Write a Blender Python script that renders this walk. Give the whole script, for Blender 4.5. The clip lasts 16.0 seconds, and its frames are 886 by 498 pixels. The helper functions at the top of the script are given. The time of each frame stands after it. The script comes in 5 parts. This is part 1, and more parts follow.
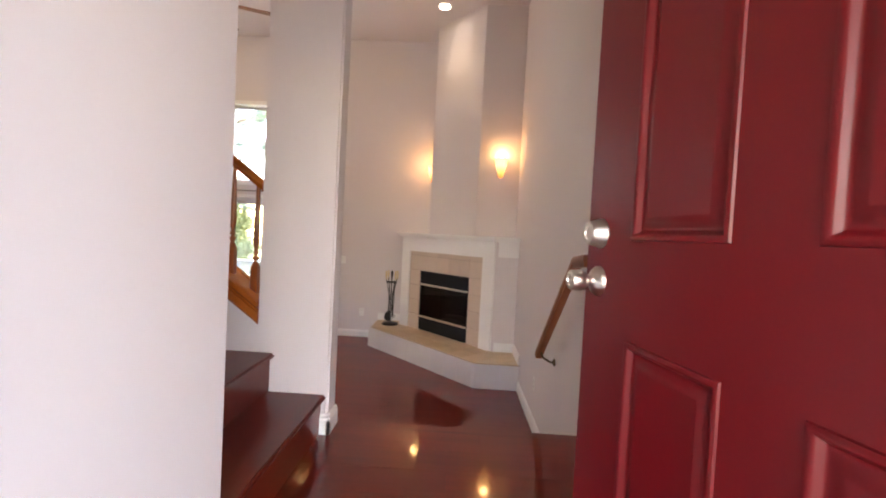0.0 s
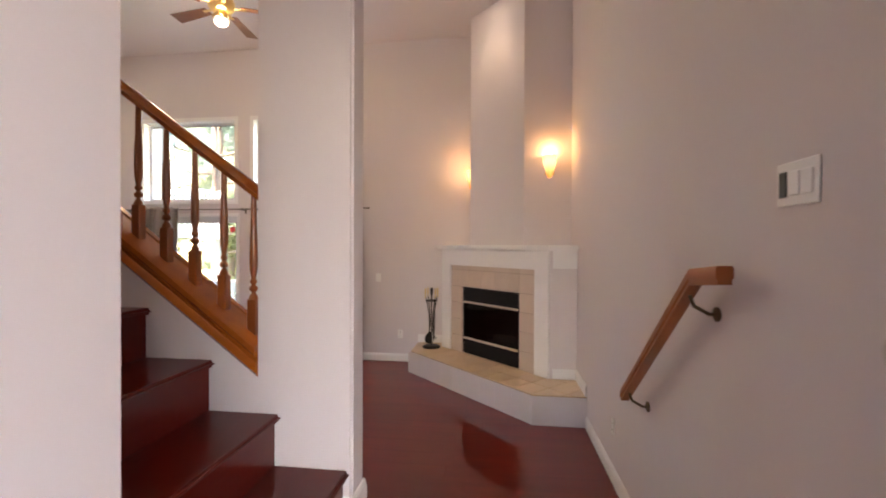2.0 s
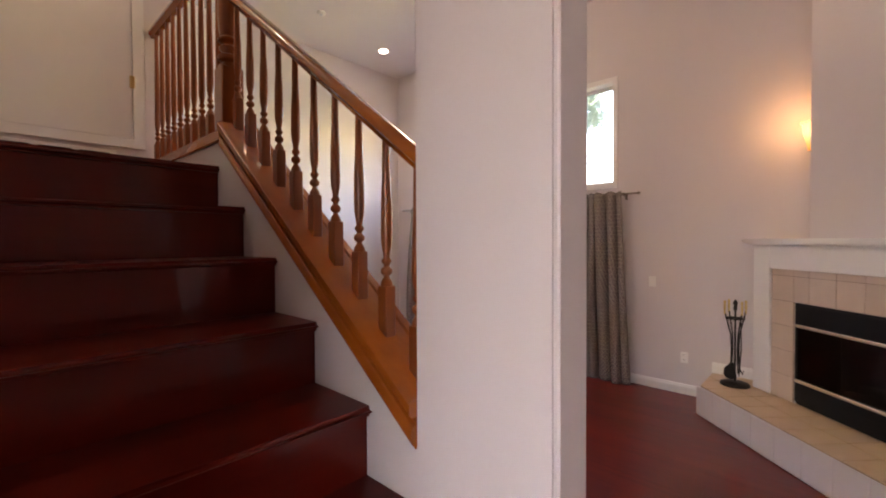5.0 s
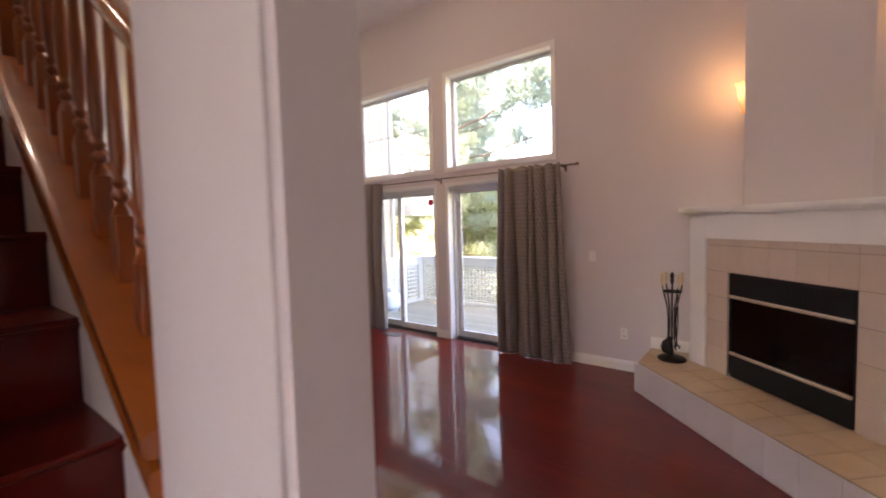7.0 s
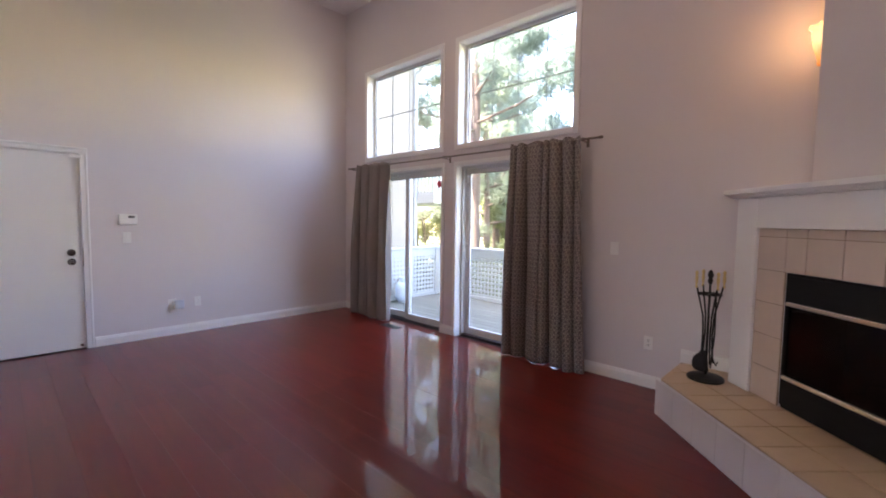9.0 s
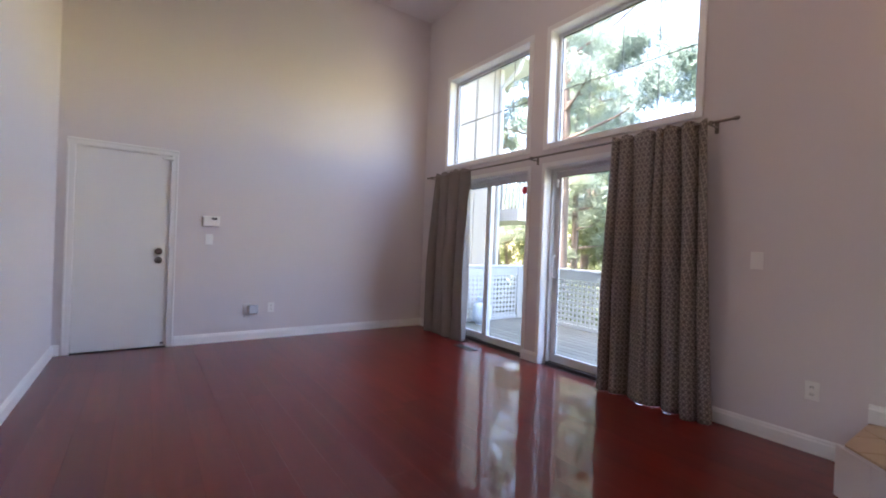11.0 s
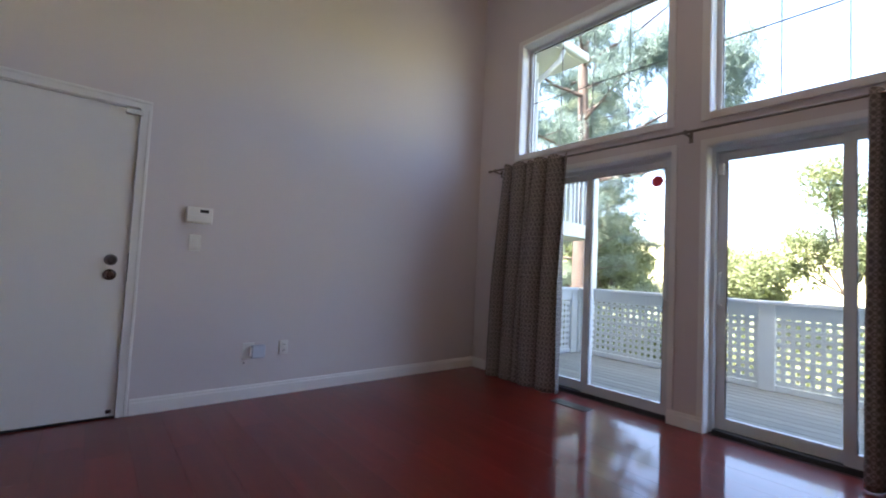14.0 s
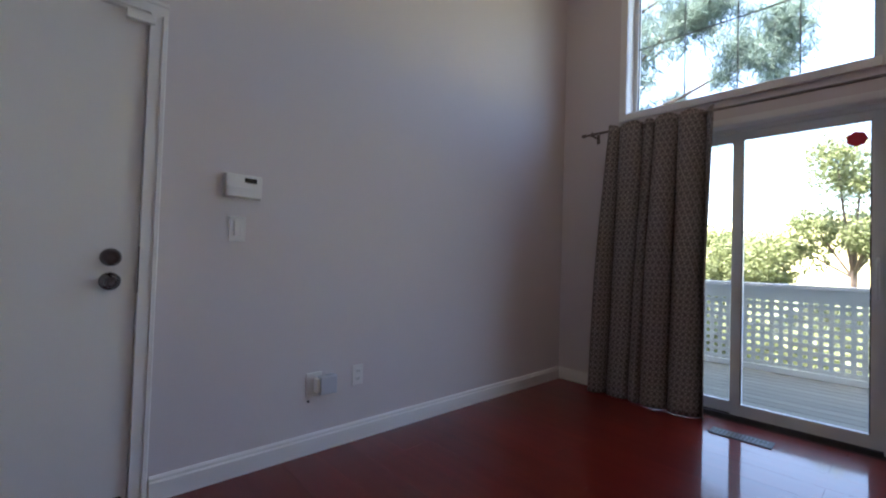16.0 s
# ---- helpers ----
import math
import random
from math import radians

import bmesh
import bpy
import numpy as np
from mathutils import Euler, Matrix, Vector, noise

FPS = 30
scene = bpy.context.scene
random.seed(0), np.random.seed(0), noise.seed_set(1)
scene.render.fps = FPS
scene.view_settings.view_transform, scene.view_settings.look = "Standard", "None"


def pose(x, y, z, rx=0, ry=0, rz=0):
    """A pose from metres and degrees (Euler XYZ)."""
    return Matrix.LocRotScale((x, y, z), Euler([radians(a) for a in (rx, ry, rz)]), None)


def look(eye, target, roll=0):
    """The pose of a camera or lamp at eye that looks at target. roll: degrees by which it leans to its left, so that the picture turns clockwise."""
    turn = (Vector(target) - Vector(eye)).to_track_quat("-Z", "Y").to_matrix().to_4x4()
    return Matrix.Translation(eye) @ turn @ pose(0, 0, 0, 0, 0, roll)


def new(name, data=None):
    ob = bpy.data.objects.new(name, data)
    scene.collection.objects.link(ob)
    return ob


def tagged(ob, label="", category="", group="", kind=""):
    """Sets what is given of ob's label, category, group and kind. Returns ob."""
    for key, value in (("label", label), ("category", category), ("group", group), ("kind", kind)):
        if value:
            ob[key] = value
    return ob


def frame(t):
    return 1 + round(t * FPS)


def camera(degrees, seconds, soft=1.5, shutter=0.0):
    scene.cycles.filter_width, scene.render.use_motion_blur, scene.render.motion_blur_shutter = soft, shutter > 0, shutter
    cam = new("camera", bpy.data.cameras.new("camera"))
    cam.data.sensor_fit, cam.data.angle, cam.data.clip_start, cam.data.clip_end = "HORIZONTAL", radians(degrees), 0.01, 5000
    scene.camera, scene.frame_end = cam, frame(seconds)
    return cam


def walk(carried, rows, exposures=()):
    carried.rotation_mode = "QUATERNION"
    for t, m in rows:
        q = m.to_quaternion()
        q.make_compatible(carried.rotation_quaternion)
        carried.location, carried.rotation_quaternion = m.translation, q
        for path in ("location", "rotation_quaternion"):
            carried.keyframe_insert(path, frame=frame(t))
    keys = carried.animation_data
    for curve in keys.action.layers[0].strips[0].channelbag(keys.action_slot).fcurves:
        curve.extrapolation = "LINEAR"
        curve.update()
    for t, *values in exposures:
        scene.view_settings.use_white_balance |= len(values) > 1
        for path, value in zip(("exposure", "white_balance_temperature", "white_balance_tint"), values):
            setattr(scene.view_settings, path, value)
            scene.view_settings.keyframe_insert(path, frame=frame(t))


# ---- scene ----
cam = camera(92.5, 16.0, 1.9, 0.35)
PATH = [
    (0, (0.82, -0.401, 1.622), (0.752, 1.597, 1.561), 3.0),
    (0.5, (0.845, -0.353, 1.618), (0.68, 1.637, 1.505), 2.1),
    (1, (0.878, -0.318, 1.656), (0.675, 1.669, 1.571), 0.5),
    (1.5, (0.788, -0.034, 1.608), (0.632, 1.96, 1.58), 0.7),
    (2, (0.733, 0.206, 1.629), (0.484, 2.191, 1.616), 0.2),
    (2.5, (0.737, 0.404, 1.623), (0.339, 2.363, 1.577), 0.3),
    (3, (0.721, 0.611, 1.628), (0.076, 2.504, 1.578), -0.5),
    (3.5, (0.652, 0.799, 1.631), (-0.152, 2.631, 1.65), -1.4),
    (4, (0.576, 0.941, 1.647), (-0.448, 2.659, 1.681), -0.3),
    (4.2, (0.539, 0.98, 1.631), (-0.583, 2.635, 1.648), 0.0),
    (6.3, (0.638, 1.25, 1.65), (-0.812, 2.626, 1.586), -1.2),
    (6.5, (0.626, 1.324, 1.644), (-0.746, 2.777, 1.574), -1.2),
    (7, (0.602, 1.554, 1.567), (-0.63, 3.125, 1.449), -1.6),
    (7.5, (0.622, 1.759, 1.523), (-0.486, 3.42, 1.401), -1.5),
    (7.9, (0.682, 1.955, 1.552), (-0.549, 3.522, 1.384), -2.4),
    (8, (0.686, 1.999, 1.557), (-0.566, 3.548, 1.379), -2.3),
    (8.5, (0.612, 2.111, 1.449), (-0.691, 3.621, 1.302), -1.3),
    (9, (0.577, 2.281, 1.404), (-0.801, 3.725, 1.271), 0.8),
    (9.5, (0.552, 2.455, 1.34), (-0.914, 3.802, 1.179), 0.2),
    (10, (0.508, 2.556, 1.245), (-1.153, 3.668, 1.18), 2.0),
    (10.2, (0.475, 2.576, 1.238), (-1.19, 3.681, 1.166), 2.5),
    (12.5, (-0.687, 2.773, 1.043), (-2.237, 4.028, 1.19), 1.0),
    (13, (-1.016, 2.77, 1.02), (-2.599, 3.989, 1.126), 2.1),
    (13.5, (-1.354, 2.743, 1.05), (-2.965, 3.92, 1.192), 2.7),
    (14, (-1.708, 2.681, 1.055), (-3.244, 3.958, 1.158), 2.8),
    (14.5, (-2.08, 2.667, 1.054), (-3.643, 3.907, 1.183), 1.6),
    (15, (-2.406, 2.651, 1.084), (-4.017, 3.828, 1.225), 2.5),
    (15.5, (-2.731, 2.609, 1.098), (-4.275, 3.872, 1.25), 2.1),
    (16, (-3.061, 2.61, 1.057), (-4.528, 3.969, 1.104), 1.8),
]
walk(cam, [(t, look(eye, target, roll)) for t, eye, target, roll in PATH],
     [(0.0, 4.95, 7600, 17), (1.0, 4.95, 7600, 17), (2.0, 4.85, 7800, 19), (3.0, 4.75, 7400, 22), (4.0, 4.8, 7600, 22), (6.5, 4.4, 8000, 28), (7.5, 4.4, 7400, 28),
      (9.0, 4.2, 6750, 24), (10.0, 4.17, 6600, 23), (12.5, 3.78, 6350, 19), (14.0, 3.4, 6250, 17), (16.0, 3.22, 6200, 15)])

# ---- world, sun, exposure ----
world = bpy.data.worlds.new("sky")
scene.world = world
world.use_nodes = True
_n = world.node_tree.nodes
_sky = _n.new("ShaderNodeTexSky")
_sky.sky_type = "NISHITA"
_sky.sun_disc = False
_sky.sun_elevation = radians(60.8)
_sky.sun_rotation = radians(197.4)
_sky.dust_density = 3.0
_n["Background"].inputs[1].default_value = 0.15
world.node_tree.links.new(_sky.outputs[0], _n["Background"].inputs[0])
_sun = bpy.data.lights.new("sun", "SUN")
_sun.energy, _sun.angle, _sun.color = 5.0, radians(0.6), (1.0, 0.94, 0.85)
new("sun", _sun).matrix_world = look((-5, -16, 30), (0, 0, 0))


def spot_lamp(name, at, power, colour, size, aim=None, cone=None):
    data = bpy.data.lights.new(name, "SPOT" if cone else "POINT")
    data.energy, data.color, data.shadow_soft_size = power, colour, size
    if cone:
        data.spot_size, data.spot_blend = radians(cone), 1.0
    ob = new(name, data)
    ob.matrix_world = look(at, aim) if aim else Matrix.Translation(at)
    return ob


# ---- materials ----
def material(name, colour, rough=0.6, metal=0.0, vary=0.08, scale=(3, 3, 3), grain=0.0, grain_scale=120, coat=0.0, coat_rough=0.1, rand=0.0, space="world", spec=0.5):
    """A principled material with broad and fine variation of the colour and a fine relief."""
    m = bpy.data.materials.new(name)
    m.use_nodes = True
    t = m.node_tree
    n, l = t.nodes, t.links
    p = n["Principled BSDF"]
    p.inputs["Roughness"].default_value = rough
    p.inputs["Metallic"].default_value = metal
    p.inputs["Coat Weight"].default_value = coat
    p.inputs["Coat Roughness"].default_value = coat_rough
    p.inputs["Specular IOR Level"].default_value = spec
    if space == "world":
        g = n.new("ShaderNodeNewGeometry").outputs["Position"]
    else:
        g = n.new("ShaderNodeTexCoord").outputs["Object"]
    mp = n.new("ShaderNodeMapping")
    mp.inputs["Scale"].default_value = scale
    l.new(g, mp.inputs["Vector"])
    big = n.new("ShaderNodeTexNoise")
    big.inputs["Scale"].default_value = 1.0
    big.inputs["Detail"].default_value = 6
    l.new(mp.outputs[0], big.inputs["Vector"])
    ramp = n.new("ShaderNodeMix")
    ramp.data_type = "RGBA"
    a = [max(0, c * (1 - vary)) for c in colour]
    b = [min(1, c * (1 + vary)) for c in colour]
    ramp.inputs[6].default_value, ramp.inputs[7].default_value = (*a, 1), (*b, 1)
    l.new(big.outputs[0], ramp.inputs[0])
    out = ramp.outputs[2]
    if rand:
        info = n.new("ShaderNodeObjectInfo")
        hsv = n.new("ShaderNodeHueSaturation")
        mr = n.new("ShaderNodeMapRange")
        mr.inputs["To Min"].default_value, mr.inputs["To Max"].default_value = 1 - rand, 1 + rand
        l.new(info.outputs["Random"], mr.inputs["Value"])
        l.new(mr.outputs[0], hsv.inputs["Value"])
        l.new(out, hsv.inputs["Color"])
        out = hsv.outputs[0]
    l.new(out, p.inputs["Base Color"])
    if grain:
        fine = n.new("ShaderNodeTexNoise")
        fine.inputs["Scale"].default_value = grain_scale
        fine.inputs["Detail"].default_value = 3
        l.new(mp.outputs[0], fine.inputs["Vector"])
        bump = n.new("ShaderNodeBump")
        bump.inputs["Strength"].default_value = grain
        bump.inputs["Distance"].default_value = 0.004
        l.new(fine.outputs[0], bump.inputs["Height"])
        l.new(bump.outputs[0], p.inputs["Normal"])
    return m


def wood(name, dark, light, rough, along, rand=0.1, coat=0.0, rings=1.0, space="world", spec=0.5, relief=0.06):
    """Wood with a grain drawn out along one axis (0, 1 or 2)."""
    m = material(name, light, rough, grain=relief, grain_scale=40, coat=coat, coat_rough=0.06, rand=rand, space=space, spec=spec)
    t = m.node_tree
    n, l = t.nodes, t.links
    s = [14 * rings, 14 * rings, 14 * rings]
    s[along] = 1.1 * rings
    n["Mapping"].inputs["Scale"].default_value = s
    mix = n["Mix"]
    mix.inputs[6].default_value, mix.inputs[7].default_value = (*dark, 1), (*light, 1)
    n["Noise Texture"].inputs["Distortion"].default_value = 0.6
    info = n.new("ShaderNodeObjectInfo")
    add = n.new("ShaderNodeVectorMath")
    add.operation = "ADD"
    sc = n.new("ShaderNodeVectorMath")
    sc.operation = "SCALE"
    sc.inputs[0].default_value = (3.0, 5.0, 7.0)
    l.new(info.outputs["Random"], sc.inputs["Scale"])
    l.new(n["Mapping"].outputs[0], add.inputs[0])
    l.new(sc.outputs[0], add.inputs[1])
    l.new(add.outputs[0], n["Noise Texture"].inputs["Vector"])
    return m


def glass(name, tint=(0.97, 0.985, 0.98)):
    m = bpy.data.materials.new(name)
    m.use_nodes = True
    n, l = m.node_tree.nodes, m.node_tree.links
    n.remove(n["Principled BSDF"])
    tr, gl, mix, lw = n.new("ShaderNodeBsdfTransparent"), n.new("ShaderNodeBsdfGlossy"), n.new("ShaderNodeMixShader"), n.new("ShaderNodeLayerWeight")
    power, fr = n.new("ShaderNodeMath"), n.new("ShaderNodeMath")
    power.operation, fr.operation = "POWER", "MULTIPLY_ADD"
    power.inputs[1].default_value, fr.inputs[1].default_value, fr.inputs[2].default_value = 5.0, 0.9, 0.03
    l.new(lw.outputs["Facing"], power.inputs[0])
    l.new(power.outputs[0], fr.inputs[0])
    tr.inputs[0].default_value = (*tint, 1)
    gl.inputs["Roughness"].default_value = 0.02
    l.new(fr.outputs[0], mix.inputs[0])
    l.new(tr.outputs[0], mix.inputs[1])
    l.new(gl.outputs[0], mix.inputs[2])
    l.new(mix.outputs[0], n["Material Output"].inputs[0])
    return m


def glow(name, colour, strength):
    m = bpy.data.materials.new(name)
    m.use_nodes = True
    p = m.node_tree.nodes["Principled BSDF"]
    p.inputs["Base Color"].default_value = (*colour, 1)
    p.inputs["Emission Color"].default_value = (*colour, 1)
    p.inputs["Emission Strength"].default_value = strength
    return m


def lamp_glass(name):
    """Lit amber glass: whitest round the bulb, deep orange towards the foot."""
    m = glow(name, (1.0, 0.5, 0.13), 0.2)
    n, l = m.node_tree.nodes, m.node_tree.links
    tc, sep, ramp, st = n.new("ShaderNodeTexCoord"), n.new("ShaderNodeSeparateXYZ"), n.new("ShaderNodeValToRGB"), n.new("ShaderNodeMapRange")
    shift = n.new("ShaderNodeMapRange")
    shift.inputs["From Min"].default_value, shift.inputs["From Max"].default_value = -0.178, 0.06
    l.new(tc.outputs["Object"], sep.inputs[0])
    l.new(sep.outputs[2], shift.inputs["Value"])
    l.new(shift.outputs[0], ramp.inputs[0])
    el = ramp.color_ramp.elements
    el[0].position, el[0].color = 0.0, (0.9, 0.26, 0.03, 1)
    el[1].position, el[1].color = 1.0, (1.0, 0.62, 0.24, 1)
    k = el.new(0.62)
    k.color = (1.0, 0.66, 0.30, 1)
    l.new(ramp.outputs[0], n["Principled BSDF"].inputs["Emission Color"])
    st.inputs["From Min"].default_value, st.inputs["From Max"].default_value = 0.0, 0.7
    st.inputs["To Min"].default_value, st.inputs["To Max"].default_value = 0.036, 0.095
    l.new(shift.outputs[0], st.inputs["Value"])
    l.new(st.outputs[0], n["Principled BSDF"].inputs["Emission Strength"])
    return m


M_WALL = material("wall paint", (0.725, 0.675, 0.68), 0.75, vary=0.02, scale=(0.7, 0.7, 0.7), grain=0.035, grain_scale=220)
M_CEIL = material("ceiling paint", (0.80, 0.765, 0.77), 0.85, vary=0.012, grain=0.14, grain_scale=90)
M_TRIM = material("white trim paint", (0.86, 0.85, 0.84), 0.35, vary=0.02, grain=0.02)
M_DOORW = material("white door paint", (0.83, 0.82, 0.80), 0.42, vary=0.02, grain=0.03, grain_scale=60)
M_CHERRY = wood("cherry laminate", (0.094, 0.0058, 0.0035), (0.186, 0.0136, 0.0062), 0.36, 0, rand=0.12, coat=0.85, spec=0.08, relief=0.008)
M_STAIR = wood("cherry stair boards", (0.083, 0.0062, 0.0034), (0.145, 0.0128, 0.0058), 0.34, 1, rand=0.08, coat=0.4, spec=0.1, relief=0.03)
M_OAK = wood("oiled oak rail", (0.26, 0.056, 0.007), (0.45, 0.118, 0.016), 0.26, 0, rand=0.08, coat=0.6)
M_OAKV = wood("turned oak", (0.20, 0.041, 0.006), (0.35, 0.090, 0.014), 0.28, 2, rand=0.12, coat=0.35)
M_OAKD = wood("dark oak handrail", (0.23, 0.048, 0.006), (0.40, 0.102, 0.014), 0.3, 1, rand=0.05, coat=0.35)
M_RED = material("red door enamel", (0.125, 0.0036, 0.0065), 0.36, vary=0.06, grain=0.03, grain_scale=30, coat=0.0, spec=0.32)
M_NICKEL = material("satin nickel", (0.62, 0.59, 0.54), 0.28, metal=1.0, vary=0.05)
M_STEEL = material("dull steel", (0.20, 0.19, 0.19), 0.25, metal=1.0, vary=0.1)
M_BRASS = material("aged brass", (0.72, 0.55, 0.26), 0.3, metal=1.0, vary=0.1)
M_DBRASS = material("dark brass", (0.16, 0.12, 0.07), 0.4, metal=1.0, vary=0.1)
M_CHAMP = material("champagne metal strip", (0.78, 0.70, 0.54), 0.32, metal=1.0, vary=0.04)
M_IRON = material("black iron", (0.02, 0.019, 0.018), 0.45, metal=0.6, vary=0.2, grain=0.1)
M_FBLACK = material("firebox black", (0.008, 0.008, 0.009), 0.55, vary=0.2, spec=0.2)
M_TILE = material("cream wall tile", (0.62, 0.50, 0.41), 0.35, vary=0.06, scale=(9, 9, 9), rand=0.05, grain=0.03)
M_HTILE = material("cream hearth tile", (0.63, 0.46, 0.29), 0.32, vary=0.12, scale=(9, 9, 9), rand=0.06, grain=0.04)
M_WALLTILE = material("pale glazed tile", (0.69, 0.64, 0.635), 0.4, vary=0.03, rand=0.03, grain=0.02)
M_SEAM = material("dark floor seam", (0.03, 0.005, 0.003), 0.8, vary=0.2)
M_GROUT = material("grout", (0.34, 0.24, 0.17), 0.9, vary=0.1)
M_PLASTIC = material("white plastic", (0.86, 0.85, 0.83), 0.4, vary=0.02)
# Plastic parts, and also blocks that paint the shade in gaps and slots.
M_DARKPL_GAP = material("dark plastic and gap shade", (0.02, 0.02, 0.02), 0.3, vary=0.1)
M_GREYPL = material("pale grey plastic", (0.58, 0.62, 0.70), 0.4, vary=0.03)
M_VINYL = material("white vinyl frame", (0.74, 0.75, 0.75), 0.35, vary=0.02)
M_GASKET = material("dark gasket", (0.05, 0.05, 0.05), 0.6, vary=0.2)
M_MUNTIN = material("dark grille bar", (0.13, 0.13, 0.13), 0.5, vary=0.1)
M_BRONZE = material("dark bronze", (0.035, 0.026, 0.022), 0.45, metal=0.3, vary=0.15)
M_ROD = material("pewter rod", (0.22, 0.19, 0.17), 0.35, metal=0.9, vary=0.1)
M_GLASS = glass("window glass")
M_LOG = material("ceramic log", (0.34, 0.29, 0.25), 0.9, vary=0.4, scale=(20, 20, 20), grain=0.4, grain_scale=8)
M_SCONCE = lamp_glass("lit sconce glass")
M_BULB = glow("lit bulb", (1.0, 0.90, 0.78), 1.2)
M_DECK = material("weathered deck board", (0.185, 0.19, 0.16), 0.8, vary=0.16, scale=(2, 14, 14), grain=0.2, grain_scale=20, rand=0.1)
M_LATT = material("white lattice paint", (0.52, 0.545, 0.53), 0.55, vary=0.05, grain=0.05)
M_SIDING = material("beige siding", (0.38, 0.35, 0.30), 0.8, vary=0.05, grain=0.15, grain_scale=50)
M_ROOF = material("roof shingle", (0.12, 0.11, 0.10), 0.9, vary=0.25, grain=0.4, grain_scale=30)
M_GRASS = material("lawn", (0.085, 0.095, 0.04), 0.9, vary=0.4, scale=(0.6, 0.6, 0.6), grain=0.8, grain_scale=40)
M_HILL = material("dry hillside grass", (0.40, 0.37, 0.17), 0.95, vary=0.35, scale=(0.12, 0.12, 0.12), grain=0.6, grain_scale=6)
M_BARK = material("pine bark", (0.12, 0.088, 0.070), 0.95, vary=0.4, scale=(14, 14, 3), grain=0.9, grain_scale=4)
M_TANK = material("propane tank enamel", (0.62, 0.70, 0.78), 0.35, vary=0.03)
M_FORECOURT = material("dark forecourt ground", (0.07, 0.068, 0.065), 0.9, vary=0.2, grain=0.4, grain_scale=40)
M_CONC = material("porch concrete", (0.26, 0.25, 0.24), 0.85, vary=0.12, grain=0.3, grain_scale=30)


def leaf_material(name, colour):
    m = material(name, colour, 0.6, vary=0.3, scale=(1.5, 1.5, 1.5))
    n, l = m.node_tree.nodes, m.node_tree.links
    tl = n.new("ShaderNodeBsdfTranslucent")
    add = n.new("ShaderNodeMixShader")
    add.inputs[0].default_value = 0.45
    l.new(n["Mix"].outputs[2], tl.inputs[0])
    l.new(n["Principled BSDF"].outputs[0], add.inputs[1])
    l.new(tl.outputs[0], add.inputs[2])
    l.new(add.outputs[0], n["Material Output"].inputs[0])
    return m


M_NEEDLE = leaf_material("pine needles", (0.19, 0.23, 0.155))
M_NEEDLE2 = leaf_material("blue pine needles", (0.165, 0.225, 0.19))
M_STICK = leaf_material("red sticker", (0.22, 0.012, 0.016))
M_LEAF = leaf_material("light leaves", (0.17, 0.195, 0.08))


def curtain_cloth():
    """Grey-brown cloth with a pale woven trellis; UVs are metres of cloth."""
    m = material("patterned curtain cloth", (0.165, 0.14, 0.128), 0.8, vary=0.10, scale=(5, 5, 5), grain=0.25, grain_scale=160)
    n, l = m.node_tree.nodes, m.node_tree.links
    uv = n.new("ShaderNodeTexCoord")
    sep = n.new("ShaderNodeSeparateXYZ")
    l.new(uv.outputs["UV"], sep.inputs[0])

    def maths(op, a, b=None):
        k = n.new("ShaderNodeMath")
        k.operation = op
        for i, v in enumerate((a, b)):
            if v is None:
                continue
            if isinstance(v, (int, float)):
                k.inputs[i].default_value = v
            else:
                l.new(v, k.inputs[i])
        return k.outputs[0]

    cx = maths("COSINE", maths("MULTIPLY", sep.outputs[0], 2 * math.pi / 0.039))
    cy = maths("COSINE", maths("MULTIPLY", sep.outputs[1], 2 * math.pi / 0.046))
    band = maths("ABSOLUTE", maths("ADD", cx, cy))
    line = maths("LESS_THAN", band, 0.42)
    dot = maths("GREATER_THAN", maths("ADD", cx, cy), 1.55)
    k = maths("MAXIMUM", line, dot)
    mix = n.new("ShaderNodeMix")
    mix.data_type = "RGBA"
    mix.inputs[7].default_value = (0.38, 0.338, 0.31, 1)
    l.new(n["Mix"].outputs[2], mix.inputs[6])
    l.new(k, mix.inputs[0])
    l.new(mix.outputs[2], n["Principled BSDF"].inputs["Base Color"])
    return m


M_CURTAIN = curtain_cloth()


# ---- mesh tools ----
def mesh_object(name, bm, mat, smooth=False):
    me = bpy.data.meshes.new(name)
    bmesh.ops.recalc_face_normals(bm, faces=bm.faces)
    bm.to_mesh(me)
    bm.free()
    if mat:
        me.materials.append(mat)
    if smooth:
        for p in me.polygons:
            p.use_smooth = True
        me.set_sharp_from_angle(angle=radians(40))
    return new(name, me)


def part(name, bm, mat, parent, label="", smooth=False):
    ob = mesh_object(name, bm, mat, smooth)
    ob.parent = parent
    if label:
        tagged(ob, label)
    return ob


def share(name, mesh, parent, m, label=""):
    """One more object on a mesh that alike pieces share."""
    ob = new(name, mesh)
    ob.parent = parent
    ob.matrix_basis = m
    if label:
        tagged(ob, label)
    return ob


def thing(name, label, category, m=None, group="", kind=""):
    ob = new(name)
    ob.empty_display_size = 0.1
    if m:
        ob.matrix_world = m
    return tagged(ob, label, category, group, kind)


def structure(name, bm, mat, label="", category="", smooth=False):
    return tagged(mesh_object(name, bm, mat, smooth), label, category, kind="structure")


